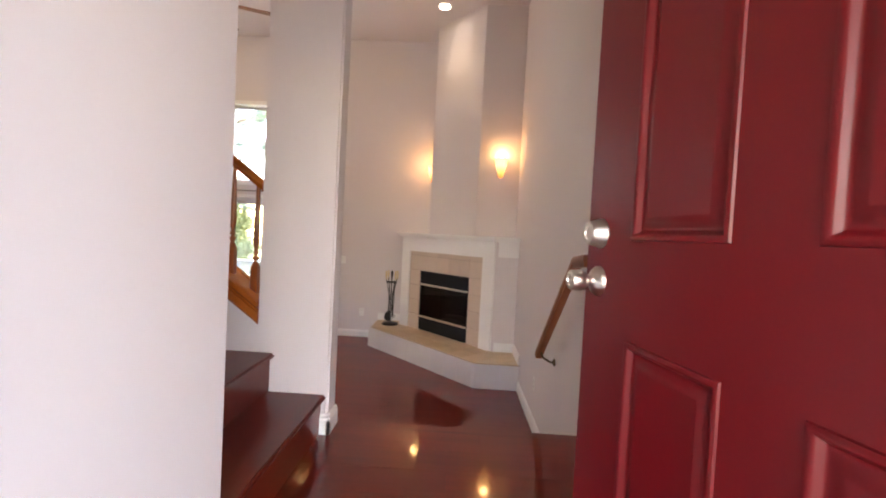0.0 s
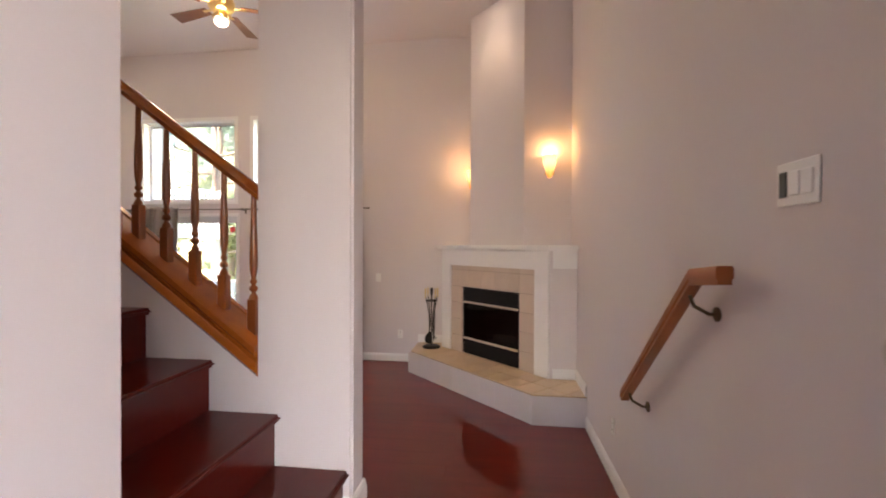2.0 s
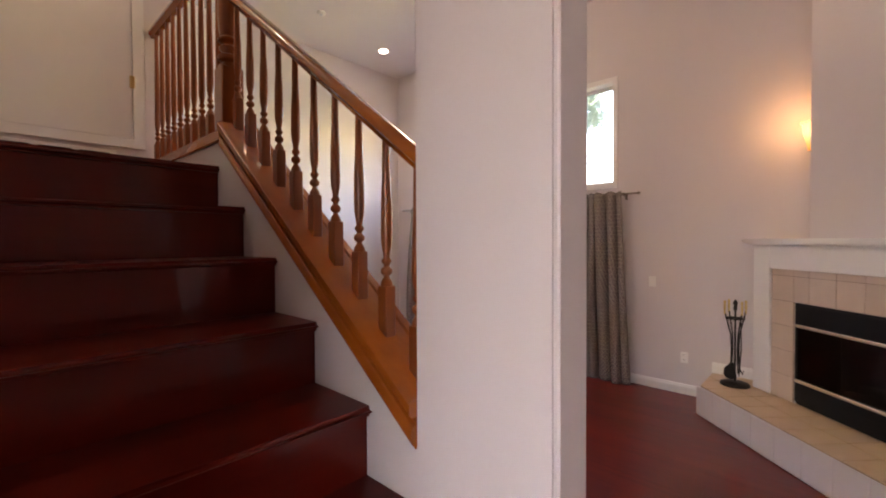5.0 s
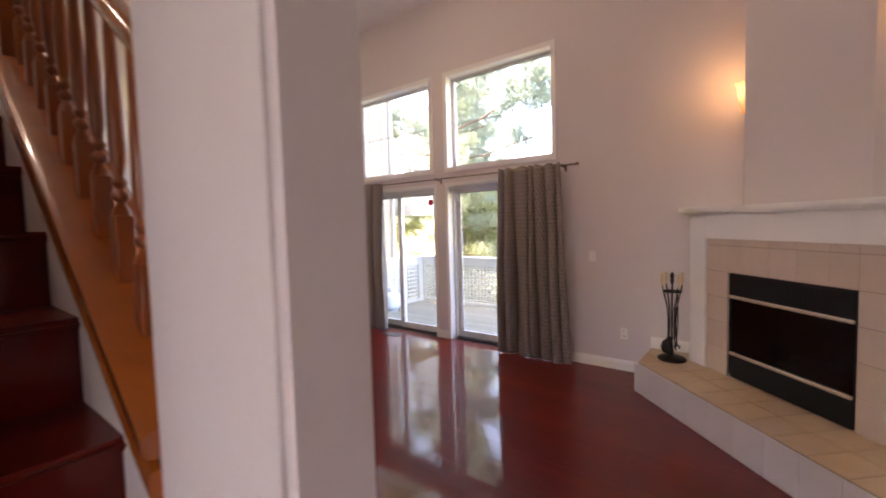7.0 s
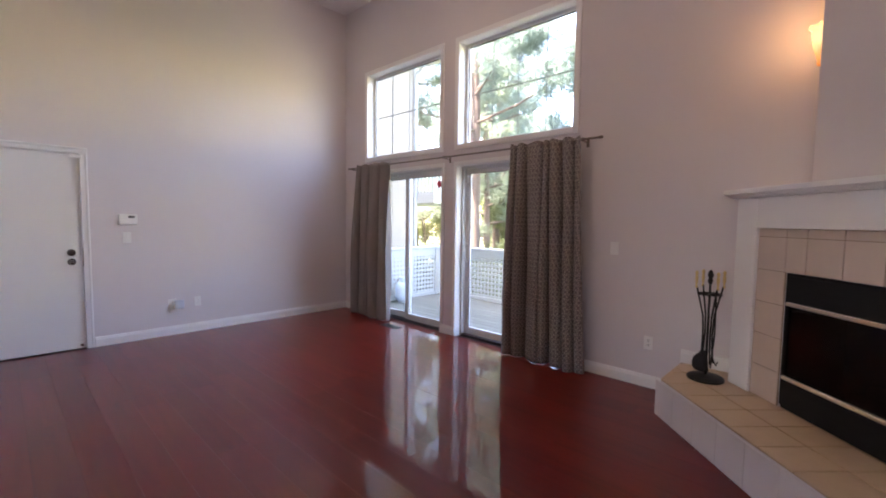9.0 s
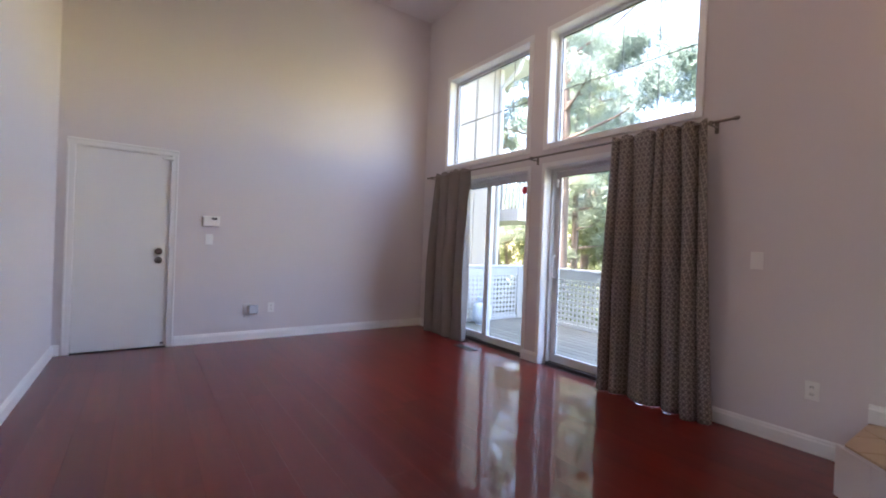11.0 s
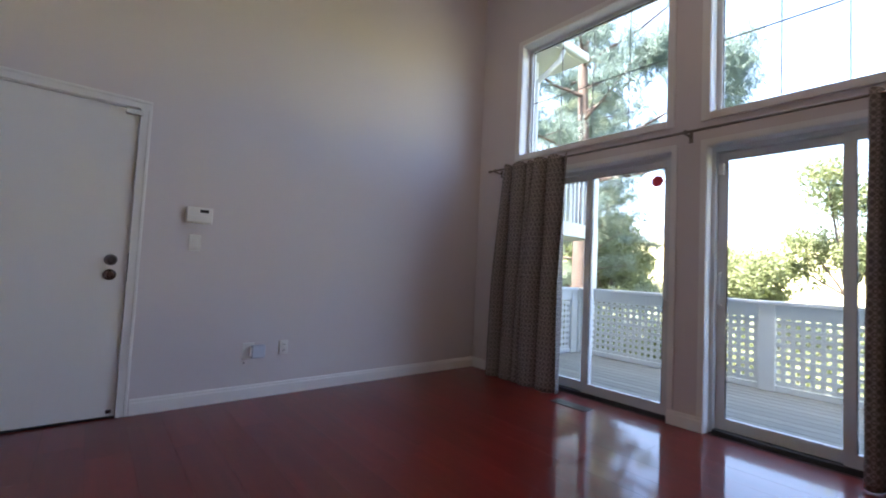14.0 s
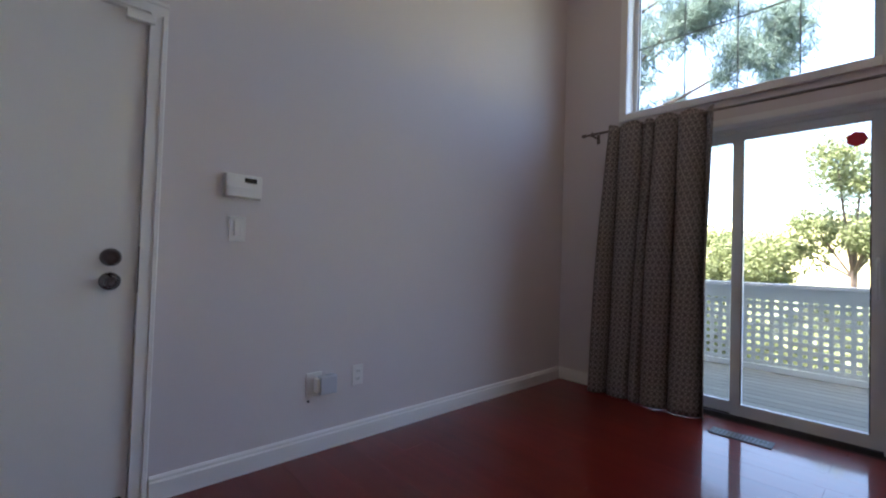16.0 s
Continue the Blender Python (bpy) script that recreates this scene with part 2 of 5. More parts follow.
def box(bm, x0, x1, y0, y1, z0, z1, bevel=0.0, seg=1):
    geo = bmesh.ops.create_cube(bm, size=1.0)
    vs = geo["verts"]
    for v in vs:
        v.co = Vector((x0 + (v.co.x + 0.5) * (x1 - x0), y0 + (v.co.y + 0.5) * (y1 - y0), z0 + (v.co.z + 0.5) * (z1 - z0)))
    if bevel:
        es = {e for v in vs for e in v.link_edges}
        bmesh.ops.bevel(bm, geom=list(es), offset=bevel, segments=seg, affect="EDGES", profile=0.5)
    return bm


def boxed(*a, **k):
    return box(bmesh.new(), *a, **k)


def prism(bm, poly, z0, z1, bevel=0.0):
    lo = [bm.verts.new((x, y, z0)) for x, y in poly]
    hi = [bm.verts.new((x, y, z1)) for x, y in poly]
    fs = [bm.faces.new(lo), bm.faces.new(hi)]
    for i in range(len(poly)):
        j = (i + 1) % len(poly)
        fs.append(bm.faces.new((lo[i], lo[j], hi[j], hi[i])))
    if bevel:
        bmesh.ops.bevel(bm, geom=[e for e in bm.edges if abs(e.verts[0].co.z - e.verts[1].co.z) < 1e-6 and e.verts[0] in hi], offset=bevel, segments=2, affect="EDGES")
    return bm


def lathe(bm, prof, seg=16, m=None):
    """A turned body round z from (radius, height) pairs."""
    rings = []
    for r, z in prof:
        rings.append([bm.verts.new((r * math.cos(2 * math.pi * i / seg), r * math.sin(2 * math.pi * i / seg), z)) for i in range(seg)])
    for a, b in zip(rings, rings[1:]):
        for i in range(seg):
            j = (i + 1) % seg
            bm.faces.new((a[i], a[j], b[j], b[i]))
    bm.faces.new(rings[0])
    bm.faces.new(rings[-1])
    if m:
        bmesh.ops.transform(bm, matrix=m, verts=[v for r in rings for v in r])
    return bm


def tube(bm, pts, r, seg=8, taper=None):
    """A round bar along a line of points."""
    pts = [Vector(p) for p in pts]
    rings = []
    for i, p in enumerate(pts):
        d = (pts[min(i + 1, len(pts) - 1)] - pts[max(i - 1, 0)]).normalized()
        side = d.orthogonal().normalized() if i == 0 else (side - d * side.dot(d)).normalized()
        up = d.cross(side)
        rr = r if taper is None else r * (1 + (taper - 1) * i / (len(pts) - 1))
        rings.append([bm.verts.new(p + rr * (math.cos(2 * math.pi * k / seg) * side + math.sin(2 * math.pi * k / seg) * up)) for k in range(seg)])
    for a, b in zip(rings, rings[1:]):
        for k in range(seg):
            j = (k + 1) % seg
            bm.faces.new((a[k], a[j], b[j], b[k]))
    bm.faces.new(rings[0])
    bm.faces.new(rings[-1])
    return bm


def sweep(bm, section, a, b, up=(0, 0, 1)):
    """A straight moulding: the section (across, up) carried from a to b with plumb-cut ends."""
    a, b = Vector(a), Vector(b)
    d = (b - a)
    flat = Vector((d.x, d.y, 0)).normalized()
    side = flat.cross(Vector((0, 0, 1)))
    rings = [[bm.verts.new(p + side * s + Vector((0, 0, 1)) * h) for s, h in section] for p in (a, b)]
    n = len(section)
    for i in range(n):
        j = (i + 1) % n
        bm.faces.new((rings[0][i], rings[0][j], rings[1][j], rings[1][i]))
    bm.faces.new(rings[0])
    bm.faces.new(rings[1])
    return bm


# ---- the plan, in metres ----
XL, XR = -5.2, 1.548          # garage wall and handrail wall
YW = 6.09                     # window wall, inner face
YS0, YS1 = 1.803, 1.968         # wall between stairs and living room
YK = 1.943                    # back face of the column and of the raking wall
YN = 0.773                    # near wall of the stairs
XC, XC0 = 0.178, -0.215                     # column and foyer wall face
HC = 4.53                     # ceiling
ZF = 0.54                     # foyer floor
YD = -0.21                    # front wall, inner face
RISE, RUN, NOSE0 = 0.2073, 0.2845, 0.165
ZL = ZF + 7 * RISE            # landing
XE = -2.88                     # end wall of the landing
WZ0, WZ1, DZ = 2.305, 3.49, 2.065
WIN = ((-4.62, -3.13), (-2.83, -1.37))
DOORS = ((-4.55, -3.09), (-2.845, -1.40))


# ---- large structure ----
def wall_boxes(*boxes):
    bm = bmesh.new()
    for b in boxes:
        box(bm, *b)
    return bm


yo = YW + 0.20
structure("wall_north", wall_boxes(
    (XL - 0.2, DOORS[0][0], YW, yo, -0.1, WZ0), (DOORS[0][1], DOORS[1][0], YW, yo, -0.1, WZ0), (DOORS[1][1], XR + 0.2, YW, yo, -0.1, WZ0),
    (DOORS[0][0], DOORS[0][1], YW, yo, DZ, WZ0), (DOORS[1][0], DOORS[1][1], YW, yo, DZ, WZ0),
    (XL - 0.2, WIN[0][0], YW, yo, WZ0, WZ1), (WIN[0][1], WIN[1][0], YW, yo, WZ0, WZ1), (WIN[1][1], XR + 0.2, YW, yo, WZ0, WZ1),
    (XL - 0.2, XR + 0.2, YW, yo, WZ1, HC + 0.2)), M_WALL, "pale lilac-grey painted plaster wall with windows", "wall")
structure("wall_west", wall_boxes(
    (XL - 0.15, XL, YS1 - 0.3, 2.09, -0.1, HC), (XL - 0.15, XL, 2.09, 2.89, 2.045, HC), (XL - 0.15, XL, 2.89, YW, -0.1, HC)), M_WALL, "pale lilac-grey painted plaster wall", "wall")
structure("wall_east", wall_boxes((XR, XR + 0.15, YD - 0.2, YW, -0.1, HC)), M_WALL, "pale lilac-grey painted plaster wall", "wall")


def stair_wall():
    """Wall between stairs and living room: raking under the rail, level at the landing, full height past it."""
    bm = bmesh.new()
    for poly, back in (([(-1.52, -0.1), (XC0, -0.1), (XC0, 1.135), (-1.47, 2.07), (-1.52, 2.10)], YK), ([(XE, -0.1), (-1.52, -0.1), (-1.52, 2.10), (XE, 2.10)], YS1)):
        fr = [bm.verts.new((x, YS0, z)) for x, z in poly]
        bk = [bm.verts.new((x, back, z)) for x, z in poly]
        bm.faces.new(fr)
        bm.faces.new(bk)
        for i in range(len(poly)):
            j = (i + 1) % len(poly)
            bm.faces.new((fr[i], fr[j], bk[j], bk[i]))
    box(bm, XL, XE, YS0, YS1, -0.1, HC)
    return bm


structure("wall_stair", stair_wall(), M_WALL, "pale painted wall below the stair balustrade", "wall")
bm = boxed(XC0, XC, YS0, YK, -0.1, HC)
bmesh.ops.bevel(bm, geom=[e for e in bm.edges if abs(e.verts[0].co.z - e.verts[1].co.z) > 1 and e.verts[0].co.x > 0], offset=0.012, segments=3, affect="EDGES")
structure("column", bm, M_WALL, "pale painted plaster column with rounded corners", "column", smooth=True)
structure("wall_south", wall_boxes((XE - 0.15, XC, YN - 0.15, YN, ZF - 0.3, HC), (XC - 0.15, XC, YD - 0.2, YN - 0.15, ZF - 0.3, HC)), M_WALL, "pale painted foyer and stair wall", "wall")
structure("wall_landing", wall_boxes((XE - 0.15, XE, YN, YS0, 1.6, HC)), M_WALL, "pale painted wall at the head of the landing", "wall")
structure("wall_front", wall_boxes((XC, 0.42, YD - 0.18, YD, ZF - 0.3, HC), (1.365, XR, YD - 0.18, YD, ZF - 0.3, HC), (0.42, 1.365, YD - 0.18, YD, ZF + 2.06, HC)), M_WALL, "pale painted entrance wall", "wall")
structure("ceiling", wall_boxes((XL - 0.2, XR + 0.2, YD - 0.2, YW, HC, HC + 0.2)), M_CEIL, "smooth white ceiling", "ceiling")
floor = structure("floor", wall_boxes((XL - 0.15, XR, YS1, YW + 0.2, -0.12, -0.012)), M_SEAM, "glossy red cherry laminate plank floor", "floor")
foyer_floor = structure("floor_foyer", wall_boxes((XC - 0.06, XR, YD - 0.2, 1.94, 0.0, ZF - 0.012)), M_SEAM, "glossy red cherry laminate foyer floor", "floor")
structure("wall_fill_landing", wall_boxes((XE, -1.60, YN, YS0, 1.6, ZL - 0.03)), M_WALL, "landing slab under the stair head", "slab")


# baseboards: a flat board with a stepped cap
def baseboard(a, b, flip=1, z=0.0):
    sec = [(0, 0), (0.016 * flip, 0), (0.016 * flip, 0.078), (0.011 * flip, 0.086), (0.011 * flip, 0.096), (0.004 * flip, 0.106), (0, 0.106)]
    bm = sweep(bmesh.new(), sec, (*a, z), (*b, z))
    return structure("baseboard", bm, M_TRIM, "white painted moulded baseboard", "baseboard")


baseboard((XL, 2.95), (XL, YW), 1)
baseboard((XL, YS1), (XL, 2.03), 1)
baseboard((XL, YW), (DOORS[0][0], YW), 1)
baseboard((DOORS[0][1], YW), (DOORS[1][0], YW), 1)
baseboard((DOORS[1][1], YW), (-0.355, YW), 1)
baseboard((-0.355, YW), (0.005, YW), 1, 0.281)
baseboard((0.155, YK), (-1.52, YK), 1)
baseboard((-1.52, YS1), (XL, YS1), 1)
baseboard((XR, 4.135), (XR, 2.54), 1)
baseboard((XR, 1.94), (XR, YD), 1, ZF)
baseboard((XR, 4.615), (XR, 4.135), 1, 0.281)
for a, b in (((XC, YS0 - 0.016), (XC, YK)),):
    baseboard(a, b, 1, ZF)
baseboard((0.085, YS0), (XC + 0.016, YS0), 1, ZF)


# ---- stairs ----
def tread_mesh(width, depth, thick=0.03):
    bm = bmesh.new()
    box(bm, 0, width, 0, depth, -thick, 0)
    es = [e for e in bm.edges if abs(e.verts[0].co.y) < 1e-6 and abs(e.verts[1].co.y) < 1e-6 and abs(e.verts[0].co.x - e.verts[1].co.x) > 0.1]
    bmesh.ops.bevel(bm, geom=es, offset=0.012, segments=3, affect="EDGES")
    return bm


stairs = thing("staircase", "dark red cherry wooden stairs rising to a landing", "stairs", kind="structure")
for k in range(7):
    z, x = ZF + RISE * (k + 1), NOSE0 - RUN * k
    deep = RUN + 0.03 if k < 6 else 1.48
    bm = tread_mesh(YS0 - YN, deep)
    bmesh.ops.transform(bm, matrix=pose(x, YN, z, 0, 0, 90), verts=bm.verts)
    part("tread", bm, M_STAIR, stairs, smooth=True)
    part("riser", boxed(x - 0.04, x - 0.025, YN, YS0, z - RISE, z - 0.03), M_STAIR, stairs)

steps = thing("entry_steps", "red cherry wooden steps down to the living room", "steps", kind="structure")
for k, (y, z) in enumerate(((1.99, ZF), (2.26, 0.36), (2.53, 0.18))):
    bm = tread_mesh(XR - XC, 0.30 if k else 0.06)
    bmesh.ops.transform(bm, matrix=pose(XR, y, z, 0, 0, 180), verts=bm.verts)
    part("tread", bm, M_CHERRY, steps, smooth=True)
    part("riser", boxed(XC, XR, y - 0.04, y - 0.025, z - 0.18, z - 0.03), M_STAIR, steps)
part("side_panel", boxed(XC - 0.012, XC, YS1, 2.50, 0, 0.15), M_TRIM, steps, "white side panel")


def baluster_mesh(h):
    """Square foot block, turned vase and ring, slim tapering shaft."""
    bm = bmesh.new()
    box(bm, -0.019, 0.019, -0.019, 0.019, -0.03, 0.135, bevel=0.003)
    lathe(bm, [(0.0185, 0.134), (0.0165, 0.146), (0.009, 0.158), (0.0085, 0.163), (0.016, 0.170), (0.0175, 0.177), (0.016, 0.184), (0.0085, 0.191), (0.009, 0.196), (0.0145, 0.203), (0.015, 0.209), (0.0095, 0.217), (0.0105, 0.228), (0.0155, 0.255), (0.0168, 0.29), (0.0155, 0.38), (0.0125, h * 0.78), (0.0105, h + 0.02)], 14)
    return bm


RAIL_SEC = [(-0.014, 0.0), (0.014, 0.0), (0.02, 0.014), (0.031, 0.026), (0.031, 0.042), (0.022, 0.056), (0.008, 0.061), (-0.008, 0.061), (-0.022, 0.056), (-0.031, 0.042), (-0.031, 0.026), (-0.02, 0.014)]
YB = YS0 + 0.055
balustrade = thing("stair_balustrade", "varnished oak balustrade with turned balusters beside the stairs", "balustrade")


def rail_z(x):
    return 1.884 + 0.738 * (-0.253 - x)


def shoe_z(x):
    return 1.217 + 0.748 * (-0.193 - x)


part("handrail", sweep(bmesh.new(), RAIL_SEC, (XC0, YB, rail_z(XC0) - 0.061), (-1.53, YB, rail_z(-1.53) - 0.061)), M_OAK, balustrade, "varnished oak raking handrail", smooth=True)
part("shoe_rail", sweep(bmesh.new(), [(-0.099, 0.0), (-0.092, 0.008), (-0.066, 0.008), (-0.060, 0.0), (0.068, 0.0), (0.084, -0.010), (0.084, -0.036), (0.076, -0.046), (0.057, -0.050), (0.057, -0.068), (0.070, -0.070), (0.076, -0.080), (0.076, -0.112), (0.062, -0.13), (0.0553, -0.13), (0.0553, -0.04), (-0.0855, -0.04), (-0.0855, -0.13), (-0.099, -0.13)],
                        (-1.49, YB, shoe_z(-1.49)), (XC0, YB, shoe_z(XC0))), M_OAK, balustrade, "moulded oak shoe rail on the raking wall", smooth=True)
bal_len = (rail_z(-0.6) - 0.061) - (shoe_z(-0.6) - 0.0)
bal = mesh_object("baluster", baluster_mesh(bal_len), M_OAKV, True)
bal.parent = balustrade
bal.matrix_basis = Matrix.Translation((-0.268, YB, shoe_z(-0.268)))
for i in range(1, 10):
    x = -0.268 - 0.1325 * i
    share("baluster", bal.data, balustrade, Matrix.Translation((x, YB, shoe_z(x))))
bm = boxed(-0.05, 0.05, -0.05, 0.05, -0.12, 0.36, bevel=0.005)
lathe(bm, [(0.049, 0.355), (0.044, 0.372), (0.030, 0.384), (0.029, 0.390), (0.046, 0.398), (0.049, 0.408), (0.046, 0.418), (0.029, 0.427), (0.031, 0.438), (0.041, 0.448), (0.042, 0.458), (0.029, 0.470), (0.029, 0.477), (0.047, 0.486), (0.048, 0.496), (0.036, 0.508), (0.042, 0.54), (0.046, 0.60), (0.043, 0.80), (0.038, 0.92)], 20)
box(bm, -0.048, 0.048, -0.048, 0.048, 0.91, 1.06, bevel=0.006)
lathe(bm, [(0.055, 1.06), (0.06, 1.075), (0.03, 1.09), (0.045, 1.12), (0.047, 1.15), (0.03, 1.185), (0.01, 1.2)], 18)
newel = part("newel_post", bm, M_OAKV, balustrade, "turned square-footed oak newel post", smooth=True)
newel.matrix_basis = Matrix.Translation((-1.565, YB, 2.10))
part("handrail", sweep(bmesh.new(), RAIL_SEC, (-1.61, YB, 3.03), (XE + 0.005, YB, 3.03)), M_OAK, balustrade, "level oak handrail of the landing", smooth=True)
part("shoe_rail", boxed(XE + 0.004, -1.515, YS0 - 0.012, YS1 + 0.006, 2.103, 2.16, bevel=0.006), M_OAK, balustrade, "level oak shoe rail of the landing")
bl = mesh_object("baluster", baluster_mesh(0.87), M_OAKV, True)
bl.parent = balustrade
bl.matrix_basis = Matrix.Translation((-1.69, YB, 2.163))
for i in range(1, 10):
    share("baluster", bl.data, balustrade, Matrix.Translation((-1.69 - 0.124 * i, YB, 2.163)))


def bracket(parent, x, y, z, wall_x, axis=0):
    """A curved handrail bracket with its wall rose."""
    bm = bmesh.new()
    if axis == 0:
        tube(bm, [(wall_x, y, z), (wall_x - 0.03, y, z), (x + 0.015, y, z + 0.03), (x, y, z + 0.07)], 0.007, 8)
        lathe(bm, [(0.028, 0), (0.028, 0.006), (0.012, 0.014)], 14, pose(wall_x, y, z, 0, -90, 0))
    else:
        tube(bm, [(x, wall_x, z), (x, wall_x + 0.03, z), (x, y - 0.015, z + 0.03), (x, y, z + 0.07)], 0.007, 8)
        lathe(bm, [(0.028, 0), (0.028, 0.006), (0.012, 0.014)], 14, pose(x, wall_x, z, -90, 0, 0))
    part("bracket", bm, M_DBRASS, parent, "dark brass rail bracket", smooth=True)


rail = thing("wall_handrail", "short varnished oak handrail on brass wall brackets", "handrail")
HR = [(-0.022, 0), (0.022, 0), (0.022, 0.016), (0.027, 0.022), (0.027, 0.052), (0.021, 0.06), (-0.021, 0.06), (-0.027, 0.052), (-0.027, 0.022), (-0.022, 0.016)]
part("rail", sweep(bmesh.new(), HR, (1.45, 1.845, 1.49), (1.45, 2.68, 0.77)), M_OAKD, rail, smooth=True)
part("rail_end", sweep(bmesh.new(), HR, (1.45, 1.645, 1.51), (1.45, 1.847, 1.49)), M_OAKD, rail, "level oak end of the rail", smooth=True)
bracket(rail, 1.45, 1.89, 1.38, XR)
bracket(rail, 1.45, 2.60, 0.77, XR)

rail2 = thing("stair_wall_handrail", "varnished oak handrail along the stair wall", "handrail")
part("rail", sweep(bmesh.new(), HR, (0.07, 0.86, 1.635), (-1.5, 0.86, 1.635 + 1.57 * 0.735)), M_OAKD, rail2, smooth=True)
for x in (0.0, -1.3):
    bracket(rail2, x, 0.86, 1.555 + (0.07 - x) * 0.735, YN, 1)

# landing closet door with its return-air grille
closet = thing("door_closet", "cream closet door in a white moulded frame on the landing", "door", kind="structure")
part("frame", wall_boxes((XE, XE + 0.018, 1.735, 1.80, 2.26, 4.2), (XE, XE + 0.018, 0.86, 1.735, 2.26, 2.32), (XE, XE + 0.018, 0.80, 0.86, 2.26, 4.2)), M_TRIM, closet)
part("leaf", boxed(XE, XE + 0.009, 0.865, 1.73, 2.325, 4.19), M_DOORW, closet)
part("hinge", boxed(XE + 0.009, XE + 0.022, 1.717, 1.745, 2.66, 2.74, bevel=0.003), M_BRASS, closet, "brass hinge")
grille = thing("air_grille", "white slotted return-air grille on the landing wall", "air vent")
part("frame", boxed(XE, XE + 0.012, 0.85, 1.64, 2.02, 2.235, bevel=0.003), M_TRIM, grille)
# No holes are cut: dark blocks paint the shade inside the grille slots.
for i in range(4):
    part("slot", boxed(XE + 0.012, XE + 0.014, 0.90 + 0.185 * i, 1.05 + 0.185 * i, 2.10, 2.215), M_DARKPL_GAP, grille, "dark slot")
    for j in range(5):
        part("slat", boxed(XE + 0.014, XE + 0.02, 0.90 + 0.185 * i, 1.05 + 0.185 * i, 2.106 + 0.022 * j, 2.116 + 0.022 * j), M_TRIM, grille)


# ---- fireplace, in its own frame: x along the front, y into the corner ----
FM = pose(0.655, 5.258, 0, 0, 0, -45)
fmi = FM.inverted()


def floc(x, y):
    v = fmi @ Vector((x, y, 0))
    return v.x, v.y


body = [(0.018, YW), (0.018, 5.895), (1.283, 4.63), (XR, 4.63), (XR, YW)]
ca = FM @ Vector((-0.475, 0, 0))
cb = FM @ Vector((-0.475, 0.42, 0))
cc = FM @ Vector((0.475, 0.42, 0))
cd = FM @ Vector((0.475, 0, 0))
notch = [body[0], body[1], (ca.x, ca.y), (cb.x, cb.y), (cc.x, cc.y), (cd.x, cd.y), body[2], body[3], body[4]]
bm = bmesh.new()
prism(bm, notch, 0.279, 1.118)
prism(bm, body, 1.118, 1.585)
structure("fireplace_wall", bm, M_WALL, "pale painted corner fireplace body", "wall")
breast = [(0.405, YW), (0.405, 5.61), (1.035, 4.985), (XR, 4.985), (XR, YW)]
structure("chimney_breast", prism(bmesh.new(), breast, 1.646, HC), M_WALL, "tall pale painted corner chimney breast", "chimney breast")

fire = thing("fireplace", "corner fireplace with white mantel, cream tiles and black gas insert", "fireplace", FM)


def side_out(d):
    """Front outline of the body pushed out by d: left return, front, right return."""
    k = d * math.tan(radians(22.5))
    pts = [(0.018 - d, YW), (0.018 - d, 5.895 - k), (1.283 - k, 4.63 - d), (XR, 4.63 - d)]
    return [floc(*p) for p in pts]


bm = prism(bmesh.new(), side_out(0.10) + [floc(XR, YW)], 1.612, 1.645, bevel=0.006)
prism(bm, side_out(0.075) + [floc(XR, YW)], 1.598, 1.612)
prism(bm, side_out(0.05) + [floc(XR, YW)], 1.586, 1.598)
part("mantel", bm, M_TRIM, fire, "white painted mantel shelf with moulded edge")
for s in (-1, 1):
    x0, x1 = (-0.885, -0.70) if s < 0 else (0.70, 0.885)
    part("pilaster", boxed(x0, x1, -0.032, 0.0, 0.281, 1.585, bevel=0.004), M_TRIM, fire, "white painted pilaster")
part("frieze", boxed(-0.70, 0.70, -0.032, 0.0, 1.385, 1.585, bevel=0.003), M_TRIM, fire, "white painted frieze board")
rt = [floc(1.308, 4.615), floc(XR, 4.615), floc(XR, 4.63), floc(1.308, 4.63)]
part("return_board", prism(bmesh.new(), rt, 1.405, 1.585), M_TRIM, fire, "white header board on the return")
part("return_base", prism(bmesh.new(), rt, 0.281, 0.385), M_TRIM, fire, "white base board on the return")
tile_b = boxed(-0.5, 0.5, -0.012, 0.0, -0.5, 0.5)
tile_mesh = bpy.data.meshes.new("tile")
bmesh.ops.bevel(tile_b, geom=[e for e in tile_b.edges if e.verts[0].co.y < -0.01 and e.verts[1].co.y < -0.01], offset=0.004, segments=1, affect="EDGES")
tile_b.to_mesh(tile_mesh)
tile_b.free()
tile_mesh.materials.append(M_TILE)
part("tile_bed", wall_boxes((-0.70, -0.477, -0.007, 0.0, 0.281, 1.385), (0.477, 0.70, -0.007, 0.0, 0.281, 1.385), (-0.477, 0.477, -0.007, 0.0, 1.12, 1.385)), M_GROUT, fire)


def front_tile(x0, x1, z0, z1):
    g = 0.0022
    share("tile", tile_mesh, fire, Matrix.LocRotScale(((x0 + x1) / 2, 0, (z0 + z1) / 2), None, (x1 - x0 - 2 * g, 1, z1 - z0 - 2 * g)))


